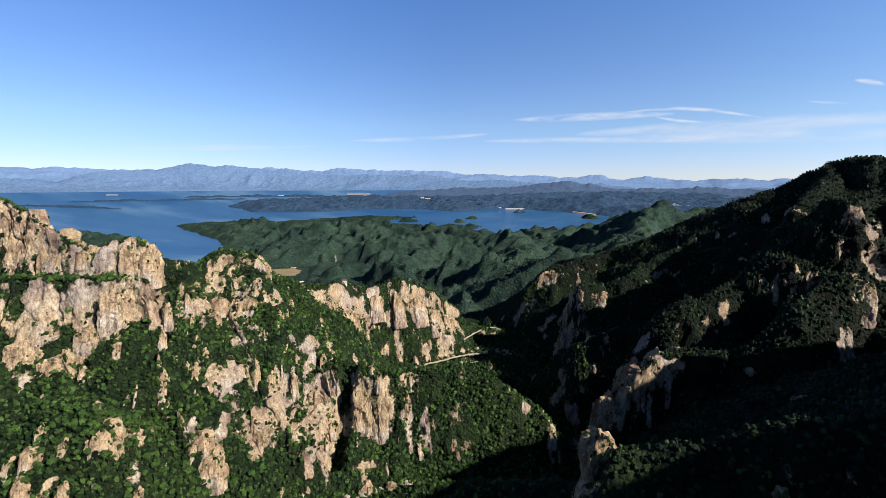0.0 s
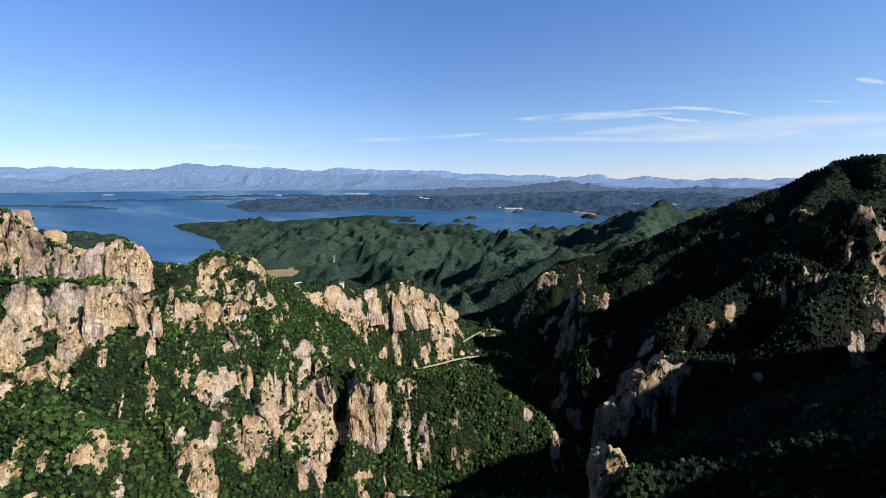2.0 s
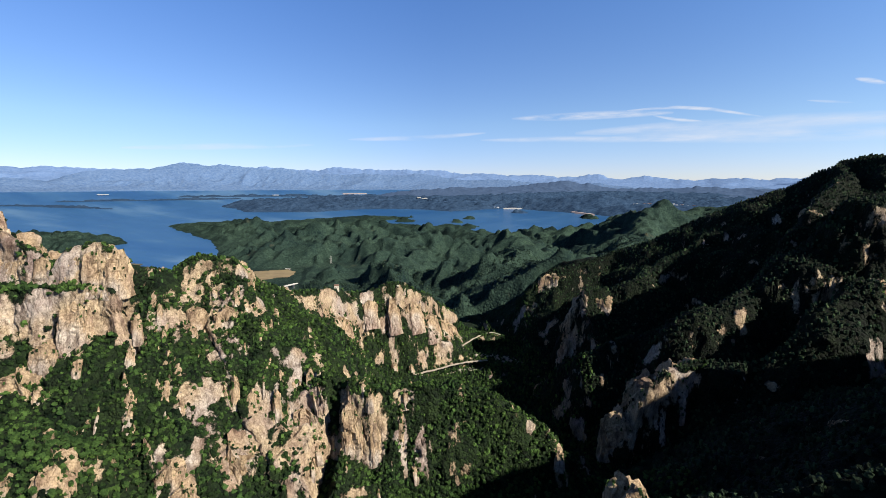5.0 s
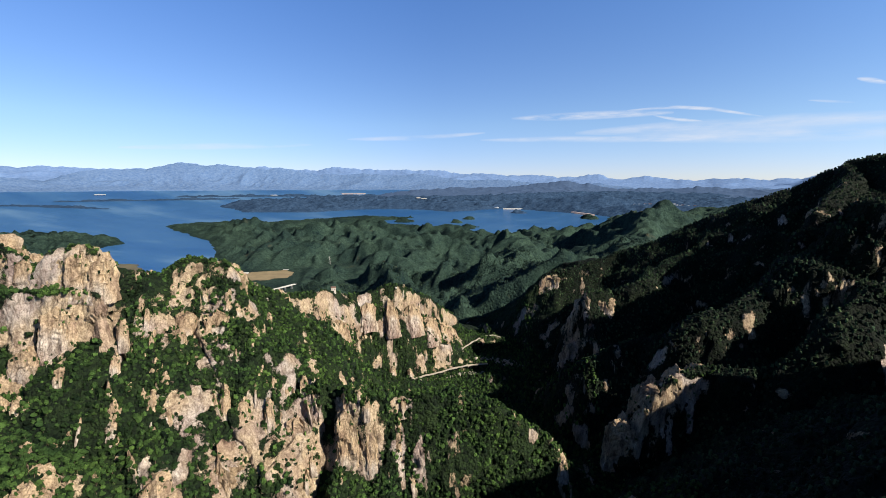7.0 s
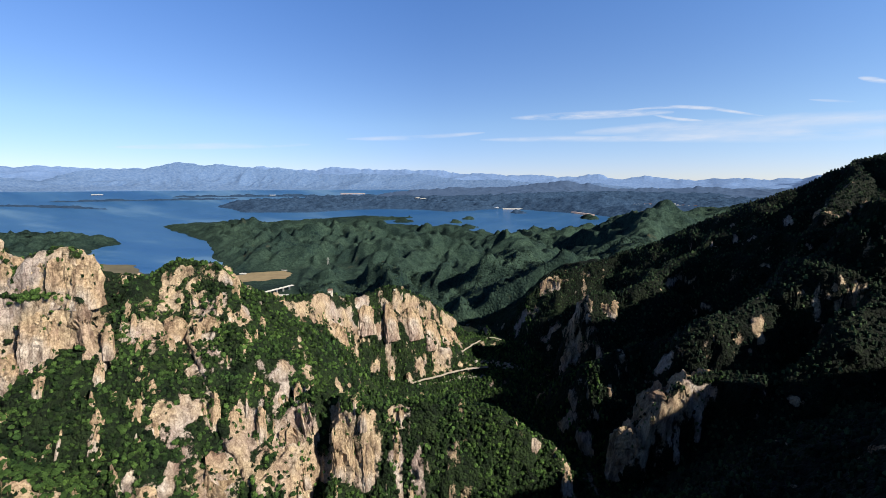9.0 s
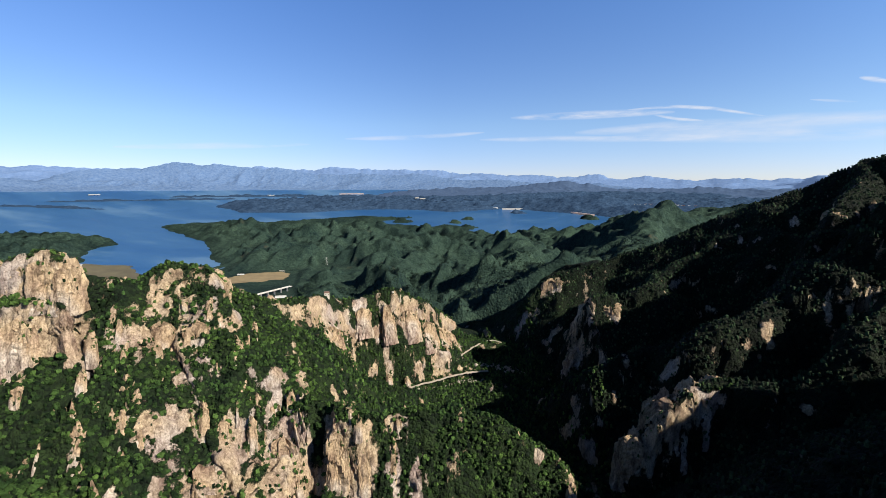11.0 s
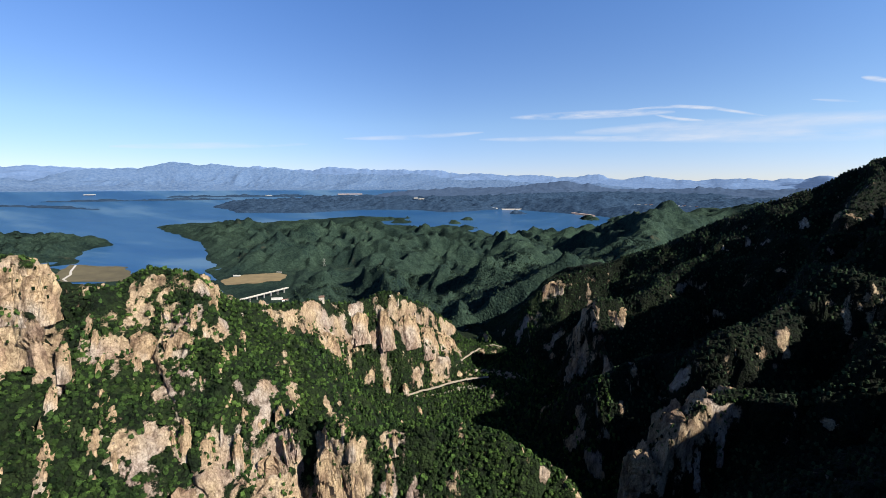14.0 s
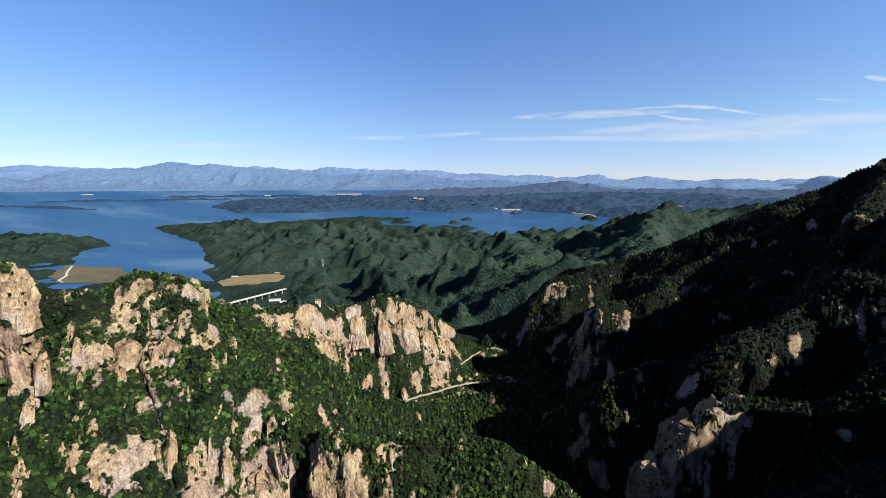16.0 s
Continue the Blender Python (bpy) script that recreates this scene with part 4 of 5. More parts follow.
# ---- trees ----
def crown_points(rng, rings, seg, scraps, height=1.0):
    """A unit crown: a lumpy dome and leaf clumps that stand out of it; points and triangles."""
    tilt = np.radians(np.linspace(30, 118, rings))
    pts, tris = [np.array([[0, 0, rng.uniform(0.85, 1.1)]])], []
    for i, t in enumerate(tilt):
        a = (np.arange(seg) + rng.uniform(-0.3, 0.3, seg) + 0.5 * (i % 2)) * 2 * np.pi / seg
        r = rng.uniform(0.58, 1.28, seg) * (1.0 if i < rings - 1 else 0.8)
        pts.append(np.stack((r * math.sin(t) * np.cos(a), r * math.sin(t) * np.sin(a), r * math.cos(t)), -1))
    for j in range(seg):
        k = (j + 1) % seg
        tris.append((0, 1 + j, 1 + k))
        for i in range(rings - 1):
            o, u = 1 + i * seg, 1 + (i + 1) * seg
            tris += [(o + j, u + j, u + k), (o + j, u + k, o + k)]
    base = 1 + rings * seg
    if scraps:
        d = rng.normal(size=(scraps, 3)) + (0, 0, 0.5)
        d /= np.linalg.norm(d, axis=1, keepdims=True)
        c = d * rng.uniform(0.85, 1.12, (scraps, 1))
        n = d + rng.normal(size=(scraps, 3)) * 0.5
        n /= np.linalg.norm(n, axis=1, keepdims=True)
        a = np.cross(n, rng.normal(size=(scraps, 3)))
        a /= np.linalg.norm(a, axis=1, keepdims=True)
        b = np.cross(n, a)
        s = rng.uniform(0.22, 0.46, (scraps, 1))
        pts.append(np.stack((c - a * s, c + b * s - n * s * 0.3, c + a * s, c - b * s - n * s * 0.3), 1).reshape(-1, 3))
        for i in range(scraps):
            q = base + 4 * i
            tris += [(q, q + 1, q + 2), (q, q + 2, q + 3)]
    v = np.concatenate(pts) * (1, 1, height)
    return v, np.array(tris)


def scatter(name, label, x, y, z, size, shape, mat, seed):
    """A wood of many crowns, joined into one stretch of cover."""
    rng = np.random.default_rng(seed)
    kinds = [crown_points(rng, *shape, h) for h in (0.9, 1.0, 1.15, 1.35, 1.05, 0.8, 1.2, 0.95)]
    n, k = len(x), len(kinds[0][0])
    pts = np.empty((n, k, 3), np.float32)
    turn, which = rng.uniform(0, 2 * np.pi, n), rng.integers(0, len(kinds), n)
    wide = rng.uniform(0.85, 1.2, n)
    for w, (body, _) in enumerate(kinds):
        i = np.nonzero(which == w)[0]
        c, s = np.cos(turn[i])[:, None], np.sin(turn[i])[:, None]
        r = size[i][:, None]
        pts[i, :, 0] = x[i][:, None] + r * (body[:, 0] * wide[i][:, None] * c - body[:, 1] * s)
        pts[i, :, 1] = y[i][:, None] + r * (body[:, 0] * wide[i][:, None] * s + body[:, 1] * c)
        pts[i, :, 2] = z[i][:, None] + r * body[:, 2]
    tris = (kinds[0][1][None] + (np.arange(n) * k)[:, None, None]).reshape(-1, 3)
    me = mesh_from(name, pts.reshape(-1, 3), tris, [mat], smooth=False)
    point_attribute(me, "tone", np.repeat(rng.random(n), k))
    return tagged(new(name, me), label, "trees", kind="stuff")


def stand(x0, x1, y0, y1, step, seed, keep=0.92):
    """Jittered places in a stretch of the plan, fewer where the ground is too steep."""
    rng = np.random.default_rng(seed)
    gx, gy = np.meshgrid(np.arange(x0, x1, step), np.arange(y0, y1, step))
    x = (gx + rng.uniform(-0.55, 0.55, gx.shape) * step).ravel()
    y = (gy + rng.uniform(-0.55, 0.55, gy.shape) * step).ravel()
    s = slope_at(x, y)
    rock = rockiness(x, y, ground_z(x, y), 1 - 1 / np.sqrt(1 + s * s))
    ok = (rng.random(len(x)) < keep * np.clip(3.2 - 6 * rock + 3.0 * np.clip(fbm(x, y, 11, 2, 69) - 0.12, 0, 1), 0.07, 1)) & (np.hypot(x + 204, y - 922) > 13)
    return x[ok], y[ok], rng


def crest_y(x):
    return np.interp(x, (-640, -498, -435, -341, -335, -307, -274, -253), (490, 518, 518, 532, 600, 640, 650, 700))


def build_woods():
    x, y, rng = stand(-560, 240, 300, 690, 3.85, 201)
    ok = (y < crest_y(x) + 22) & (x > -y - 25)
    # the green ledge of the high wall
    lx, ly = rng.uniform(-520, -340, 2600), rng.uniform(478, 514, 2600)
    on = np.nonzero(np.abs(ground_z(lx, ly) - 393) < 3.2)[0][:230]
    x, y = np.concatenate((x[ok], lx[on])), np.concatenate((y[ok], ly[on]))
    sx, sy, rng = stand(-62, 165, 500, 566, 3.3, 241)
    x, y = np.concatenate((x, sx)), np.concatenate((y, sy))
    fx, fy, rng = stand(-520, 40, 400, 660, 4.2, 251)
    bare = rockiness(fx, fy, ground_z(fx, fy), 0.3) > 0.42
    x, y = np.concatenate((x, fx[bare])), np.concatenate((y, fy[bare]))
    size = 1.3 + 1.9 * rng.random(len(x)) ** 1.5
    scatter("woodland", "dense green broadleaf scrub and small trees on the slopes", x, y, ground_z(x, y) + 0.35 * size, size, (3, 6, 6), LEAF, 211)
    x, y, rng = stand(-330, 240, 690, 1290, 5.8, 203)
    size = rng.uniform(2.2, 3.9, len(x))
    scatter("woodland", "green scrub covering the far arm of the ridge", x, y, ground_z(x, y) + 0.35 * size, size, (2, 6, 4), LEAF, 213)
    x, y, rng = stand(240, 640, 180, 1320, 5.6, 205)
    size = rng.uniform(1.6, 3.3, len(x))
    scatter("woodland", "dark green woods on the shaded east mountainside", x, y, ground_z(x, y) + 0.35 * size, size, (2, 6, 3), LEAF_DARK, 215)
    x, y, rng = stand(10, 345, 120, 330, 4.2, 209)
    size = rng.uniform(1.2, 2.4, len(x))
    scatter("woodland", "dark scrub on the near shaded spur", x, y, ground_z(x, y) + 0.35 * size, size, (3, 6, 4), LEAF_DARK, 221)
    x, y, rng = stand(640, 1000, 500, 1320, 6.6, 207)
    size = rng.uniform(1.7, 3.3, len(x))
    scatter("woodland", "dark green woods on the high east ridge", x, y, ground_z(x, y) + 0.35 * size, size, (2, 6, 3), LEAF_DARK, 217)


build_woods()


def tree_kind(seed, tall):
    """One broadleaf tree: a tapered trunk with limbs, and a crown of leaf clumps."""
    rng = np.random.default_rng(seed)
    lumps, faces = [], []
    for i in range(5):
        v, t = crown_points(rng, 3, 7, 9)
        r = tall * rng.uniform(0.20, 0.30)
        faces.append(t + sum(len(q) for q in lumps))
        lumps.append(v * r + rng.uniform(-1, 1, 3) * (0.2 * tall, 0.2 * tall, 0.16 * tall) + (0, 0, 0.66 * tall))
    quad = np.concatenate(lumps)
    crown = mesh_from("crown", quad, np.concatenate(faces), [LEAF], smooth=False)
    point_attribute(crown, "tone", np.full(len(quad), rng.random()))
    bm = bmesh.new()
    limbs = [((0, 0, -1.2), (0.1, 0, 0.55 * tall), 0.22, 0.10)]
    for _ in range(4):
        a = rng.uniform(0, 2 * math.pi)
        h = rng.uniform(0.28, 0.5) * tall
        limbs.append(((0, 0, h), (math.cos(a) * 0.3 * tall, math.sin(a) * 0.3 * tall, h + 0.28 * tall), 0.10, 0.03))
    for lo, hi, r0, r1 in limbs:
        lo, hi = Vector(lo), Vector(hi)
        m = Matrix.Translation((lo + hi) / 2) @ (hi - lo).to_track_quat("Z", "Y").to_matrix().to_4x4()
        bmesh.ops.create_cone(bm, cap_ends=True, segments=7, radius1=r0, radius2=r1, depth=(hi - lo).length, matrix=m)
    trunk = bpy.data.meshes.new("trunk")
    bm.to_mesh(trunk)
    bm.free()
    trunk.materials.append(BARK)
    return trunk, crown


def build_trees():
    kinds = [tree_kind(700 + i, h) for i, h in enumerate((5.2, 6.0, 6.8, 5.6, 7.4, 4.6))]
    x, y, rng = stand(-345, -190, 348, 470, 7.2, 231)
    for i in range(min(len(x), 260)):
        k = int(rng.integers(0, 6))
        tree = new("tree")
        tree.matrix_world = pose(x[i], y[i], float(ground_z(x[i:i + 1], y[i:i + 1])[0]), 0, 0, rng.uniform(0, 360)) @ Matrix.Scale(rng.uniform(0.8, 1.25), 4)
        for name, me in zip(("trunk", "crown"), kinds[k]):
            o = new(name, me)
            o.parent = tree
        tagged(tree, "leafy green broadleaf tree on the rocky slope", "tree", "trees on the near slope")


build_trees()


def build_hill_woods():
    """Crowns over the nearer wooded hills."""
    rng = np.random.default_rng(31)
    n = 14000
    r, a = np.sqrt(rng.uniform(1250 ** 2, 2300 ** 2, n)), np.radians(rng.uniform(-26, 34, n))
    x, y = r * np.sin(a), r * np.cos(a)
    z = far_height(x, y)
    ok = (z > 8) & ~((x > -1290) & (x < 1480) & (y < 1490))
    q = draw_in(np.stack((x, y, z + 1.5), -1)[ok])
    size = rng.uniform(2.2, 4.4, len(q))
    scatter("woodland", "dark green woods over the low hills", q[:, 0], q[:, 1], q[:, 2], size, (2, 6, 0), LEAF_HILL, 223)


build_hill_woods()


def build_shrubs():
    q = np.array(LEDGES)
    rng = np.random.default_rng(77)
    size = rng.uniform(0.9, 2.4, len(q))
    scatter("shrubs", "dark green shrubs rooted on granite ledges", q[:, 0], q[:, 1], q[:, 2], size, (2, 5, 3), LEAF, 219)


build_shrubs()


# ---- small helpers ----
def part(name, verts, faces, mat, parent=None, label="", smooth=False):
    me = bpy.data.meshes.new(name)
    me.from_pydata([tuple(v) for v in verts], [], [tuple(f) for f in faces])
    me.materials.append(mat)
    me.polygons.foreach_set("use_smooth", [smooth] * len(me.polygons))
    ob = new(name, me)
    ob.parent = parent
    if label:
        ob["label"] = label
    return ob


def box(x0, x1, y0, y1, z0, z1, chamfer=0.0):
    bm = bmesh.new()
    bmesh.ops.create_cube(bm, size=1.0)
    for v in bm.verts:
        v.co = ((x0 + x1) / 2 + v.co.x * (x1 - x0), (y0 + y1) / 2 + v.co.y * (y1 - y0), (z0 + z1) / 2 + v.co.z * (z1 - z0))
    if chamfer:
        bmesh.ops.bevel(bm, geom=bm.edges[:], offset=chamfer, segments=1, affect="EDGES")
    bm.verts.index_update()
    out = [tuple(v.co) for v in bm.verts], [[v.index for v in f.verts] for f in bm.faces]
    bm.free()
    return out


def plain(name, colour, rough=0.8, vary=0.15, size=0.5):
    m, nt, p = material(name)
    c = ramp(nt, noise_tex(nt, place(nt), size, 5, 0.65), [(0.35, tuple(v * (1 - vary) for v in colour)), (0.65, tuple(v * (1 + vary) for v in colour))])
    nt.links.new(c, p.inputs["Base Color"])
    p.inputs["Roughness"].default_value = rough
    return m


PLASTER = plain("pale_plaster", (0.422, 0.381, 0.32))
BRICKROOF = plain("brown_roof", (0.15, 0.088, 0.061))
DARK = plain("dark_opening", (0.02, 0.02, 0.024))
CONCRETE = plain("concrete", (0.313, 0.299, 0.279), 0.85, 0.12, 0.2)
PALE = plain("pale_concrete", (0.422, 0.394, 0.354), 0.85, 0.10, 0.05)
PINK = plain("pink_stone", (0.34, 0.258, 0.224), 0.85, 0.10, 0.05)
TRACK = plain("pale_track", (0.272, 0.231, 0.17), 0.95, 0.18, 0.3)
STONE = plain("river_stone", (0.272, 0.238, 0.19), 0.9, 0.2, 0.6)
FIELD = plain("ripe_field", (0.184, 0.136, 0.065), 0.95, 0.18, 0.02)
MARSH = plain("brown_marsh", (0.080, 0.068, 0.036), 0.95, 0.22, 0.012)
WHITE = plain("white_wall", (0.51, 0.503, 0.49), 0.7, 0.05)
REDROOF = plain("red_roof", (0.224, 0.109, 0.082), 0.8, 0.15)
POND = plain("green_pond_water", (0.012, 0.02, 0.01), 0.08, 0.2, 0.1)


# ---- the hut on the ridge ----
def build_hut():
    hut = new("hut")
    z = float(ground_z(np.array([-204.0]), np.array([928.0]))[0]) + 1.5
    hut.matrix_world = pose(-204, 926, z, 0, 0, 14)
    part("wall", *box(-4.6, 4.6, -3.6, 3.6, -4, 7.6, 0.15), PLASTER, hut)
    part("roof", *box(-5.1, 5.1, -4.1, 4.1, 7.6, 8.5, 0.2), BRICKROOF, hut, "flat brown roof slab")
    part("parapet", *box(-4.7, 4.7, -3.7, 3.7, 8.5, 9.6, 0.15), BRICKROOF, hut)
    for i in (-2.6, 2.6):
        part("window", *box(i - 0.7, i + 0.7, -3.68, -3.5, 4.0, 5.8), DARK, hut, "dark window opening")
    part("door", *box(-0.7, 0.7, -3.68, -3.5, 0.8, 3.0), DARK, hut)
    tagged(hut, "small pale square hut with brown roof on the ridge", "hut")


build_hut()


def build_dome():
    z = float(ground_z(np.array([-94.0]), np.array([1033.0]))[0])
    bm = bmesh.new()
    bmesh.ops.create_icosphere(bm, subdivisions=3, radius=2.4)
    for v in bm.verts:
        v.co.z = max(v.co.z * 0.9, -1.5) + 0.3 * noise.noise(v.co * 0.6)
    me = bpy.data.meshes.new("boulder")
    bm.to_mesh(me)
    bm.free()
    me.materials.append(PALE)
    ob = new("boulder", me)
    ob.location = (-94, 1031, z + 3.2)
    tagged(ob, "rounded pale boulder on top of the wooded knoll", "boulder")


build_dome()


# ---- roads, pond and stream ----
def ribbon(line, step=3.0):
    c = np.array(line, float)
    d = np.concatenate(([0], np.cumsum(np.linalg.norm(np.diff(c[:, :2], axis=0), axis=1))))
    s = np.arange(0, d[-1], step)
    p = np.stack([np.interp(s, d, c[:, i]) for i in range(3)], -1)
    for _ in range(3):
        p[1:-1] = (p[:-2] + 2 * p[1:-1] + p[2:]) / 4
    t = np.gradient(p[:, :2], axis=0)
    t /= np.linalg.norm(t, axis=1, keepdims=True)
    return p, np.stack((-t[:, 1], t[:, 0]), -1)


def build_road(line, width, wall, label):
    road = new("road")
    p, n = ribbon(line)
    k = len(p)
    p[:, :2] += n * np.array([2.6 * noise.noise(Vector((i * 0.16, width, 3.1))) + 1.1 * noise.noise(Vector((i * 0.5, 7.3, 0))) for i in range(k)])[:, None]
    wob = 1 + 0.55 * np.array([noise.noise(Vector((q[0] * 0.1, q[1] * 0.1, 0))) for q in p])
    left = np.column_stack((p[:, :2] + n * (width / 2 * wob)[:, None], p[:, 2]))
    right = np.column_stack((p[:, :2] - n * (width / 2 * wob)[:, None], p[:, 2]))
    foot_r = np.column_stack((right[:, :2] - n * wall * 0.35, right[:, 2] - wall))
    foot_l = np.column_stack((left[:, :2] + n * wall * 0.1, left[:, 2] - wall))
    quad = lambda a, b: [(a * k + i, b * k + i, b * k + i + 1, a * k + i + 1) for i in range(k - 1)]
    part("surface", np.concatenate((left, right)), quad(0, 1), TRACK, road)
    part("embankment", np.concatenate((right, foot_r, left, foot_l)), quad(0, 1) + quad(3, 2), STONE, road, "rough stone retaining wall")
    tagged(road, label, "road", kind="structure")


build_road([(-108, 922, 84), (-104, 936, 88), (-97, 950, 93), (-75, 962, 95), (-45, 975, 97), (-10, 992, 99), (25, 1010, 101), (60, 1030, 101), (110, 1050, 97)],
           3.8, 1.6, "pale stony road above the valley pond")
build_road([(34, 1052, 117), (54, 1095, 116), (85, 1150, 113), (110, 1185, 114), (140, 1200, 112), (158, 1190, 109)],
           3.6, 1.2, "pale dirt road round the foot of the ridge")


def build_pond():
    rng = np.random.default_rng(5)
    a = np.linspace(0, 2 * np.pi, 40, endpoint=False)
    r = 1 + 0.12 * np.sin(3 * a) + 0.08 * np.sin(5 * a + 1)
    v = np.stack((-52 + 46 * r * np.cos(a), 930 + 19 * r * np.sin(a) + 0.25 * 46 * np.cos(a), np.full(40, 82.5)), -1)
    tagged(part("pond", np.concatenate((v, [[-52, 930, 82.5]])), [(i, (i + 1) % 40, 40) for i in range(40)], POND),
           "small dark green pond in the valley floor", "pond", kind="structure")


build_pond()


def boulder_mesh(seed, mat):
    rng = np.random.default_rng(seed)
    bm = bmesh.new()
    bmesh.ops.create_icosphere(bm, subdivisions=2, radius=1.0)
    off = Vector(rng.uniform(-9, 9, 3))
    for v in bm.verts:
        d = 1 + 0.45 * noise.noise(v.co * 0.9 + off) + 0.15 * noise.noise(v.co * 2.6 + off)
        v.co = Vector((v.co.x * d * 1.2, v.co.y * d, v.co.z * d * 0.75))
    me = bpy.data.meshes.new("boulder")
    bm.to_mesh(me)
    bm.free()
    me.materials.append(mat)
    return me


def build_boulders():
    rng = np.random.default_rng(8)
    kinds = [boulder_mesh(40 + i, STONE) for i in range(5)]
    spots = [((-112, 452), (-28, 498), 46, 7, 1.2, 3.6, "pale rounded boulder in the dry stream bed", "stream boulders"),
             ((92, 1100), (182, 1064), 44, 12, 1.5, 4.6, "pale boulder in the rubble by the road", "rubble boulders"),
             ((-98, 944), (70, 1028), 64, 6, 0.7, 2.6, "pale broken stone along the stony road", "roadside stones"),
             ((40, 1020), (135, 1022), 30, 7, 1.2, 3.8, "pale boulder below the stony road", "roadside boulders")]
    for (ax, ay), (bx, by), count, spread, lo, hi, label, group in spots:
        for _ in range(count):
            t = rng.random()
            x, y = ax + t * (bx - ax) + rng.normal() * spread * 0.5, ay + t * (by - ay) + rng.normal() * spread * 0.5
            r = rng.uniform(lo, hi)
            ob = new("boulder", kinds[int(rng.integers(0, 5))])
            z = float(ground_z(np.array([x]), np.array([y]))[0])
            ob.matrix_world = pose(x, y, z + 0.25 * r, rng.uniform(-15, 15), rng.uniform(-15, 15), rng.uniform(0, 360)) @ Matrix.Scale(r, 4)
            tagged(ob, label, "boulder", group)


build_boulders()


# ---- the flats by the bay ----
def sheet(name, corners, z, mat, label, category, ragged=14):
    c = np.array(corners + corners[:1], float)
    d = np.concatenate(([0], np.cumsum(np.linalg.norm(np.diff(c, axis=0), axis=1))))
    t = np.arange(0, d[-1], 12.0)
    x, y = np.interp(t, d, c[:, 0]), np.interp(t, d, c[:, 1])
    x, y = x + ragged * fbm(x, y, 60, 3, 5), y + ragged * fbm(x, y, 60, 3, 6)
    v = draw_in(np.stack((x, y, np.full(len(x), z)), -1))
    tagged(part(name, v, [tuple(range(len(v)))], mat), label, category, kind="structure")


sheet("field", [(-1100, 2423), (-1102, 2519), (-1024, 2600), (-890, 2640), (-825, 2562), (-790, 2440), (-835, 2421), (-1016, 2330)], 3.2, FIELD,
      "ripe tan field beside the bay", "field")
sheet("marsh", [(-2240, 2930), (-1872, 2840), (-1621, 2565), (-1480, 2440), (-1769, 2420), (-1900, 2426), (-2080, 2600)], 3.0, MARSH,
      "brown grassy marsh along the lake shore", "marsh")
sheet("path", [(-2200, 2904), (-2188, 2904), (-2060, 2700), (-1985, 2600), (-1930, 2480), (-1868, 2426), (-1882, 2426), (-1945, 2480), (-1999, 2600),
               (-2074, 2700)], 3.8, PALE, "straight pale track across the marsh", "track", 0)


def gable(w, d, h, r, wall, roof, at, turn, label, category, group):
    """A small house: walls with a ridge roof."""
    house = new("house")
    house.matrix_world = pose(*at, 0, 0, turn)
    part("wall", *box(-w / 2, w / 2, -d / 2, d / 2, -2, h), wall, house)
    v = [(-w / 2 - 0.5, -d / 2 - 0.5, h), (w / 2 + 0.5, -d / 2 - 0.5, h), (w / 2 + 0.5, d / 2 + 0.5, h), (-w / 2 - 0.5, d / 2 + 0.5, h),
         (-w / 2 - 0.5, 0, h + r), (w / 2 + 0.5, 0, h + r)]
    part("roof", v, [(0, 1, 5, 4), (2, 3, 4, 5), (0, 4, 3), (1, 2, 5), (0, 3, 2, 1)], roof, house)
    return tagged(house, label, category, group)


gable(46, 12, 7, 2.5, WHITE, CONCRETE, (-690, 2060, 2.5), 12, "long white building beside the viaduct", "building", "buildings on the flat")
gable(26, 10, 6, 2.5, WHITE, REDROOF, (-648, 2036, 2.5), 20, "low white building with a red roof", "building", "buildings on the flat")
gable(34, 16, 6, 2.0, WHITE, PALE, (-1075, 2552, 2.5), 8, "low white sheds at the field edge", "building", "buildings on the flat")
gable(30, 10, 4, 1.5, WHITE, PALE, (-885, 2655, 2.5), -14, "pale shed at the field edge", "building", "buildings on the flat")


def build_viaduct():
    via = new("viaduct")
    a, b = Vector((-930, 1780, 0)), Vector((-690, 2205, 0))
    length, turn = (b - a).length, math.degrees(math.atan2(b.y - a.y, b.x - a.x))
    via.matrix_world = pose(a.x, a.y, 0, 0, 0, turn)
    part("deck", *box(0, length, -6.5, 6.5, 19.4, 21.6, 0.2), CONCRETE, via)
    part("road_surface", *box(0, length, -5.8, 5.8, 21.6, 21.7), PALE, via, "grey road surface")
    for s in (-6.3, 6.3):
        part("parapet", *box(0, length, s - 0.2, s + 0.2, 21.6, 22.8), PALE, via)
    for i in range(13):
        x = 20 + i * 37
        part("pier", *box(x - 1.1, x + 1.1, -4.5, 4.5, -2, 19.4, 0.3), CONCRETE, via)
    tagged(via, "grey concrete road viaduct on tall piers", "viaduct")


build_viaduct()


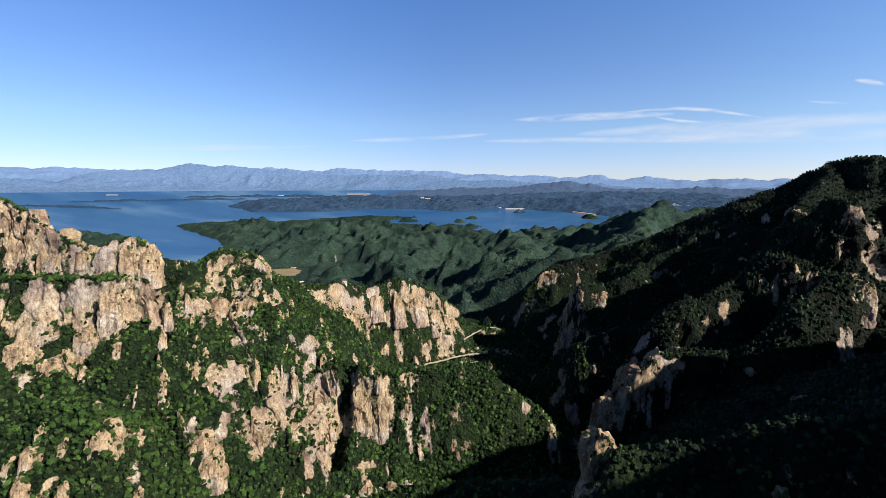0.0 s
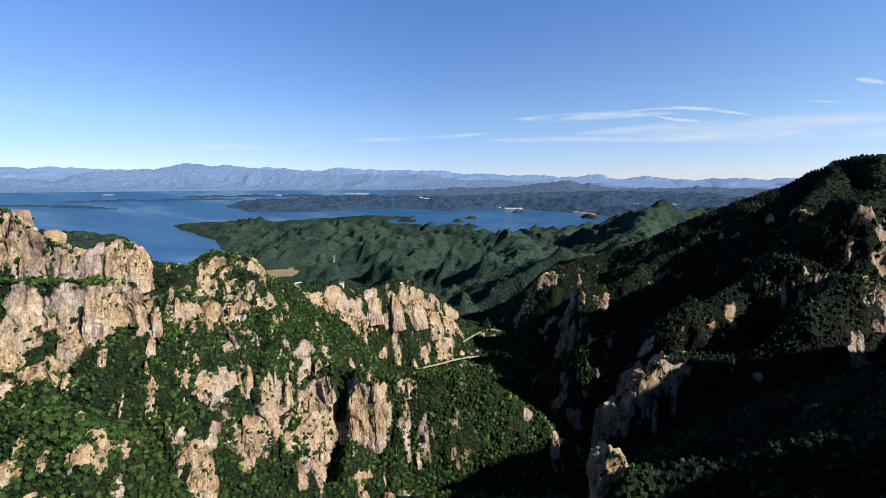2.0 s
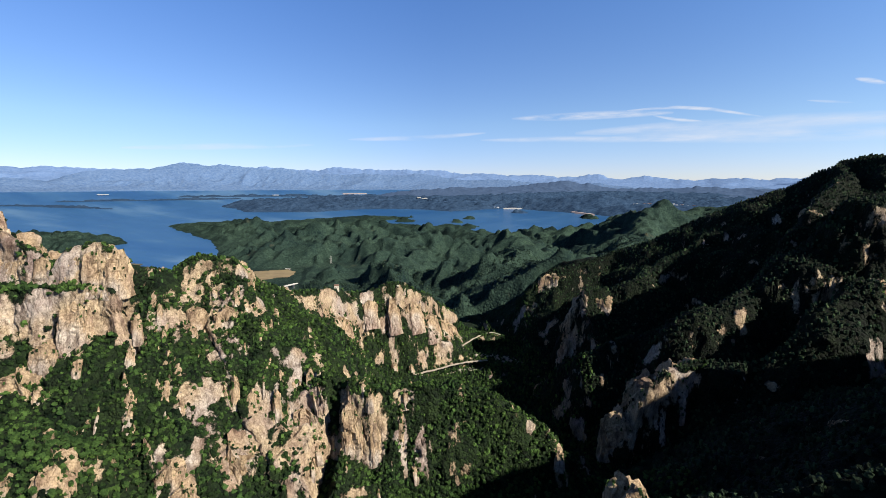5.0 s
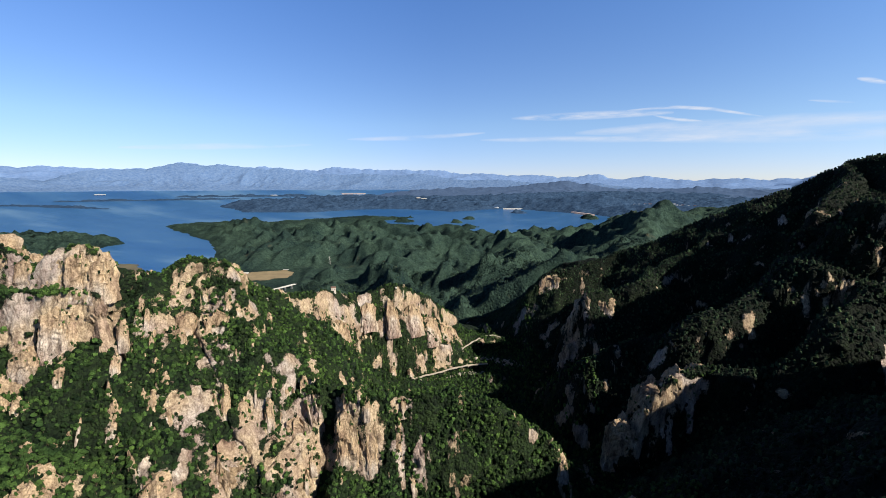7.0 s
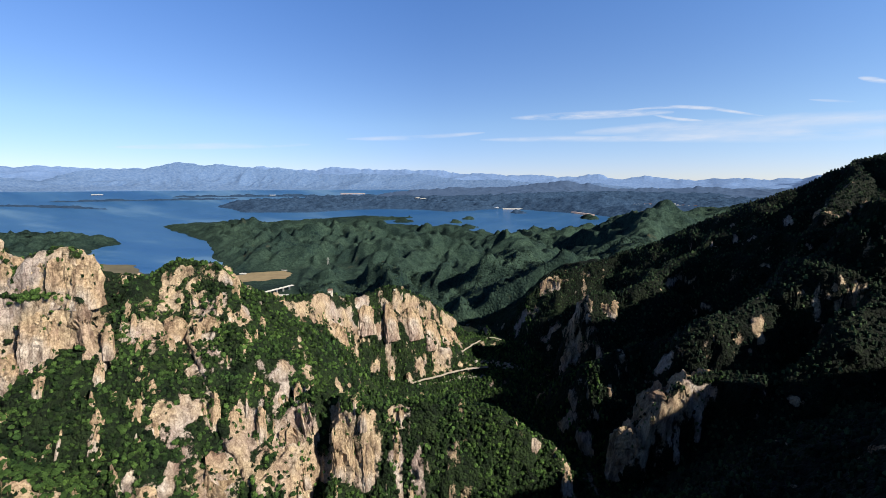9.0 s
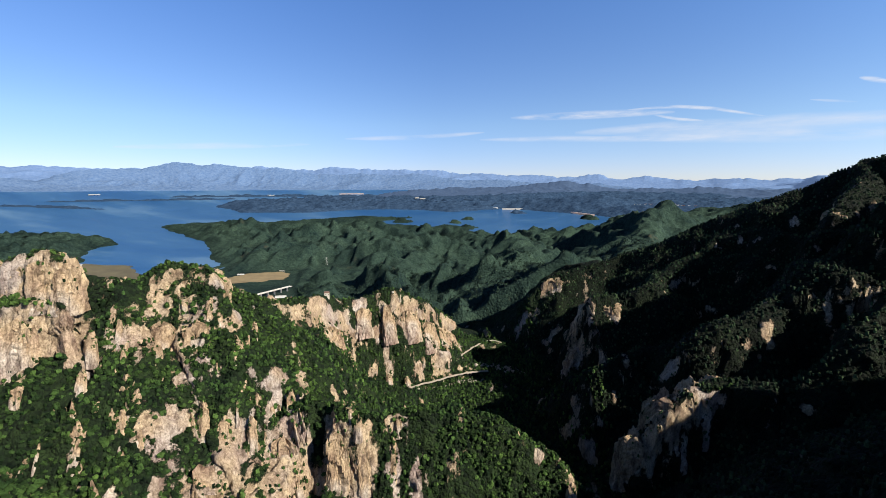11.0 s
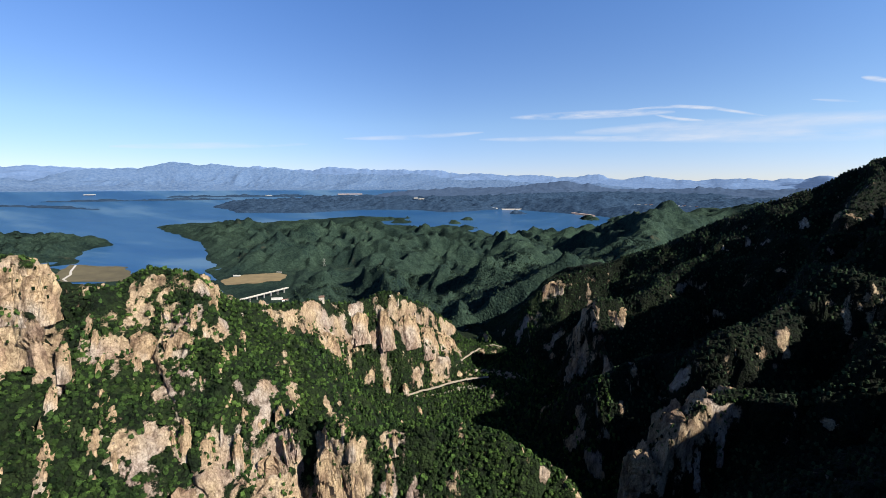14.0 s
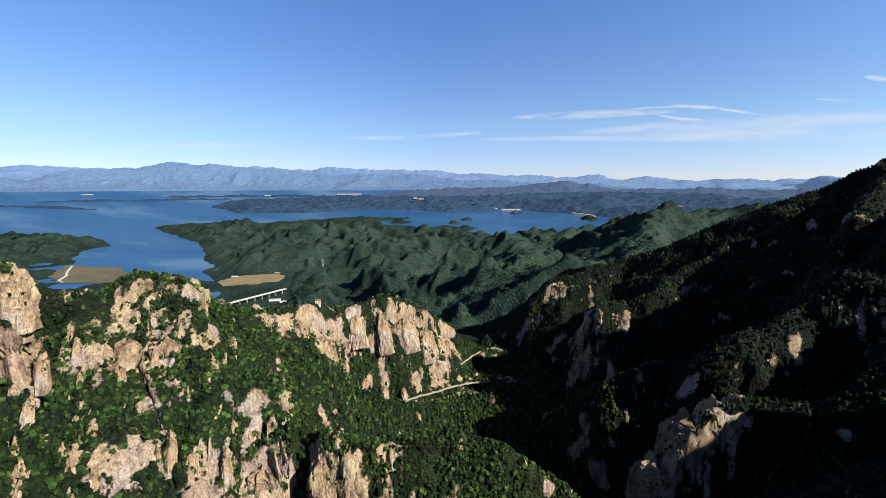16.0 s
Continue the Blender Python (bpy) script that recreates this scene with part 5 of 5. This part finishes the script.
def build_pylon():
    """A lattice tower of the power line on the wooded hill."""
    x, y = -672.0, 2820.0
    at = draw_in(np.array([[x, y, float(far_height(np.array([x]), np.array([y]))[0])]]))[0]
    pylon = new("pylon")
    pylon.matrix_world = pose(*at, 0, 0, 20)

    def bar(name, a, b, r):
        a, b = Vector(a), Vector(b)
        bm = bmesh.new()
        m = Matrix.Translation((a + b) / 2) @ (b - a).to_track_quat("Z", "Y").to_matrix().to_4x4()
        bmesh.ops.create_cone(bm, cap_ends=True, segments=6, radius1=r, radius2=r, depth=(b - a).length, matrix=m)
        bm.verts.index_update()
        part(name, [tuple(v.co) for v in bm.verts], [[v.index for v in f.verts] for f in bm.faces], CONCRETE, pylon)
        bm.free()

    corner = ((-1, -1), (1, -1), (1, 1), (-1, 1))
    for cx, cy in corner:
        bar("leg", (4.5 * cx, 4.5 * cy, -4), (0.7 * cx, 0.7 * cy, 46), 0.42)
    for z0, z1 in ((0, 12), (12, 23), (23, 33), (33, 42)):
        w0, w1 = 4.2 - 0.076 * z0, 4.2 - 0.076 * z1
        for (ax, ay), (bx, by) in zip(corner, corner[1:] + corner[:1]):
            bar("brace", (w0 * ax, w0 * ay, z0), (w1 * bx, w1 * by, z1), 0.24)
    for z, half in ((30, 8.5), (37, 7.0), (43, 5.0)):
        bar("crossarm", (-half, 0, z), (half, 0, z), 0.4)
    tagged(pylon, "grey steel lattice pylon on the wooded hillside", "pylon")


build_pylon()


# ---- the far shore: dams, islands' buildings, village ----
def far_block(name, a, b, wide, z0, z1, mat, label, category, group="", lean=0.0):
    """A long block between two far places, drawn in with the land round it."""
    a, b = Vector((*a, 0)), Vector((*b, 0))
    along = (b - a).normalized()
    n = Vector((-along.y, along.x, 0)) * wide / 2
    v = [a - n * (1 + lean), b - n * (1 + lean), b + n * (1 + lean), a + n * (1 + lean)]
    low = [(p.x, p.y, z0) for p in v]
    high = [(p.x, p.y, z1) for p in (a - n, b - n, b + n, a + n)]
    q = draw_in(np.array(low + high, float))
    ob = part(name, q, [(0, 1, 5, 4), (1, 2, 6, 5), (2, 3, 7, 6), (3, 0, 4, 7), (4, 5, 6, 7)], mat)
    return tagged(ob, label, category, group)


far_block("dam", (1215, 8900), (1700, 8910), 40, -5, 22, PALE, "long pale concrete dam across the lake arm", "dam", "dams", 0.8)
far_block("dam", (1700, 8910), (1880, 8915), 40, -5, 20, PALE, "pale concrete dam wing by the gatehouse", "dam", "dams", 0.8)
far_block("gatehouse", (1820, 8890), (1860, 8892), 30, 10, 40, WHITE, "white gatehouse at the end of the dam", "building", "dam buildings")
far_block("gatehouse", (1060, 9100), (1160, 9100), 40, 5, 30, WHITE, "white buildings beside the long dam", "building", "dam buildings")
far_block("dam", (2240, 7800), (2368, 7150), 50, -4, 24, PINK, "pinkish stone-faced dam below the hills", "dam", "dams", 0.8)
far_block("lake_house", (2110, 6560), (2170, 6560), 40, 14, 40, WHITE, "white house on a small lake island", "building", "island buildings")
far_block("hotel", (-600, 12300), (-520, 12340), 60, 100, 128, CONCRETE, "white hotel block on the far wooded shore", "building", "far white buildings")
far_block("hotel", (-470, 12300), (-360, 12400), 60, 80, 104, CONCRETE, "low white hotel wing on the far shore", "building", "far white buildings")
far_block("factory", (-13300, 18100), (-12980, 18290), 90, 30, 56, CONCRETE, "long white factory at the mountain foot", "building", "far white buildings")
far_block("causeway", (-4300, 20500), (-3300, 20800), 150, 5, 40, PINK, "pale pinkish embankment across the far lake", "embankment")
far_block("lakeside_hall", (-6392, 17700), (-6150, 17700), 80, 30, 52, CONCRETE, "white hall on a far headland", "building", "far white buildings")


def build_village():
    rng = np.random.default_rng(12)
    for i in range(110):
        x, y = rng.normal(4650, 300), rng.normal(10050, 230)
        w, d, h = rng.uniform(26, 70), rng.uniform(22, 40), rng.uniform(12, 34)
        g = max(float(far_height(np.array([x]), np.array([y]))[0]), 0)
        far_block("house", (x - w / 2, y), (x + w / 2, y + rng.uniform(-9, 9)), d, g - 5, g + h,
                  (WHITE, PALE, REDROOF, WHITE)[int(rng.integers(0, 4))], "small pale house in the far village", "house", "village houses")


build_village()


# ---- thin high clouds ----
def make_cloud(name, strong, size, stretch):
    m, nt, p = material(name)
    nt.nodes.remove(p)
    out = nt.nodes["Material Output"]
    at = nt.nodes.new("ShaderNodeAttribute")
    at.attribute_name = "body"
    v = place(nt, stretch)
    wisp = ramp(nt, noise_tex(nt, v, size, 7, 0.6), [(0.34, (0, 0, 0)), (0.68, (1, 1, 1))])
    mul = nt.nodes.new("ShaderNodeMath")
    mul.operation = "MULTIPLY"
    nt.links.new(at.outputs["Fac"], mul.inputs[0])
    nt.links.new(wisp, mul.inputs[1])
    amount = nt.nodes.new("ShaderNodeMath")
    amount.operation, amount.use_clamp = "MULTIPLY", True
    amount.inputs[1].default_value = strong
    nt.links.new(mul.outputs[0], amount.inputs[0])
    clear, white, blend = nt.nodes.new("ShaderNodeBsdfTransparent"), nt.nodes.new("ShaderNodeEmission"), nt.nodes.new("ShaderNodeMixShader")
    white.inputs["Color"].default_value, white.inputs["Strength"].default_value = (0.86, 0.90, 1.0, 1), 0.46
    nt.links.new(amount.outputs[0], blend.inputs[0])
    nt.links.new(clear.outputs[0], blend.inputs[1])
    nt.links.new(white.outputs[0], blend.inputs[2])
    nt.links.new(blend.outputs[0], out.inputs["Surface"])
    return m


CIRRUS = make_cloud("cirrus", 1.0, 0.010, (0.25, 0.25, 1.6))
VEIL = make_cloud("cirrus_veil", 0.75, 0.006, (0.2, 0.2, 1.2))


def build_cloud(line, half, mat, label):
    """A streak in the sky: its line as (degrees from ahead, degrees up), and half its height in degrees."""
    far = 4700.0
    a = np.linspace(line[0][0], line[-1][0], 60)
    mid = np.interp(a, [q[0] for q in line], [q[1] for q in line])
    k = np.linspace(-1, 1, 15)[:, None]
    taper = np.sin(np.pi * np.linspace(0.02, 0.98, 60)) ** 0.5
    el = np.radians(mid + k * half * taper)
    az = np.radians(a) + 0 * k
    p = np.stack((far * np.sin(az), far * np.cos(az), 500 + far * np.tan(el)), -1).reshape(-1, 3)
    me = mesh_from("cloud", p, grid_quads(15, 60), [mat])
    point_attribute(me, "body", ((1 - k ** 2) ** 1.2 * np.minimum(taper * 1.3, 1)).ravel())
    tagged(new("cloud", me), label, "cloud", "thin clouds", "structure")


build_cloud([(8.6, 7.55), (14.6, 7.6), (20.8, 7.65), (26.2, 7.5)], 0.50, CIRRUS, "thin white streak of cirrus cloud")
build_cloud([(21.5, 8.0), (24.5, 8.05), (26.5, 8.03), (29.7, 7.63), (34.4, 6.5)], 0.22, CIRRUS, "thin curved thread of white cirrus")
build_cloud([(24.2, 7.3), (26.6, 6.74), (29, 6.45)], 0.2, CIRRUS, "short thin thread of white cirrus")
build_cloud([(16, 5.7), (26.7, 6.0), (31.9, 5.85), (36.6, 5.95), (52, 5.4)], 0.8, VEIL, "broad pale veil of cirrus")
build_cloud([(20, 5.1), (34.4, 4.7), (52, 4.2)], 0.8, VEIL, "second pale veil of cirrus")
build_cloud([(5, 5.1), (14.7, 5.1), (28, 4.6)], 0.4, VEIL, "faint pale veil near the horizon")
build_cloud([(-11, 5.1), (-1.7, 5.4), (5.5, 5.95)], 0.35, VEIL, "faint wisp of pale cirrus")
build_cloud([(-34, 3.5), (-22, 4.1), (-15, 4.4)], 0.4, VEIL, "faint low band of pale cloud")
build_cloud([(40.9, 9.25), (41.8, 9.0), (43.0, 8.6)], 0.28, CIRRUS, "small bright tuft of cloud")
build_cloud([(37.6, 7.75), (41, 7.2)], 0.15, VEIL, "tiny faint wisp of cloud")
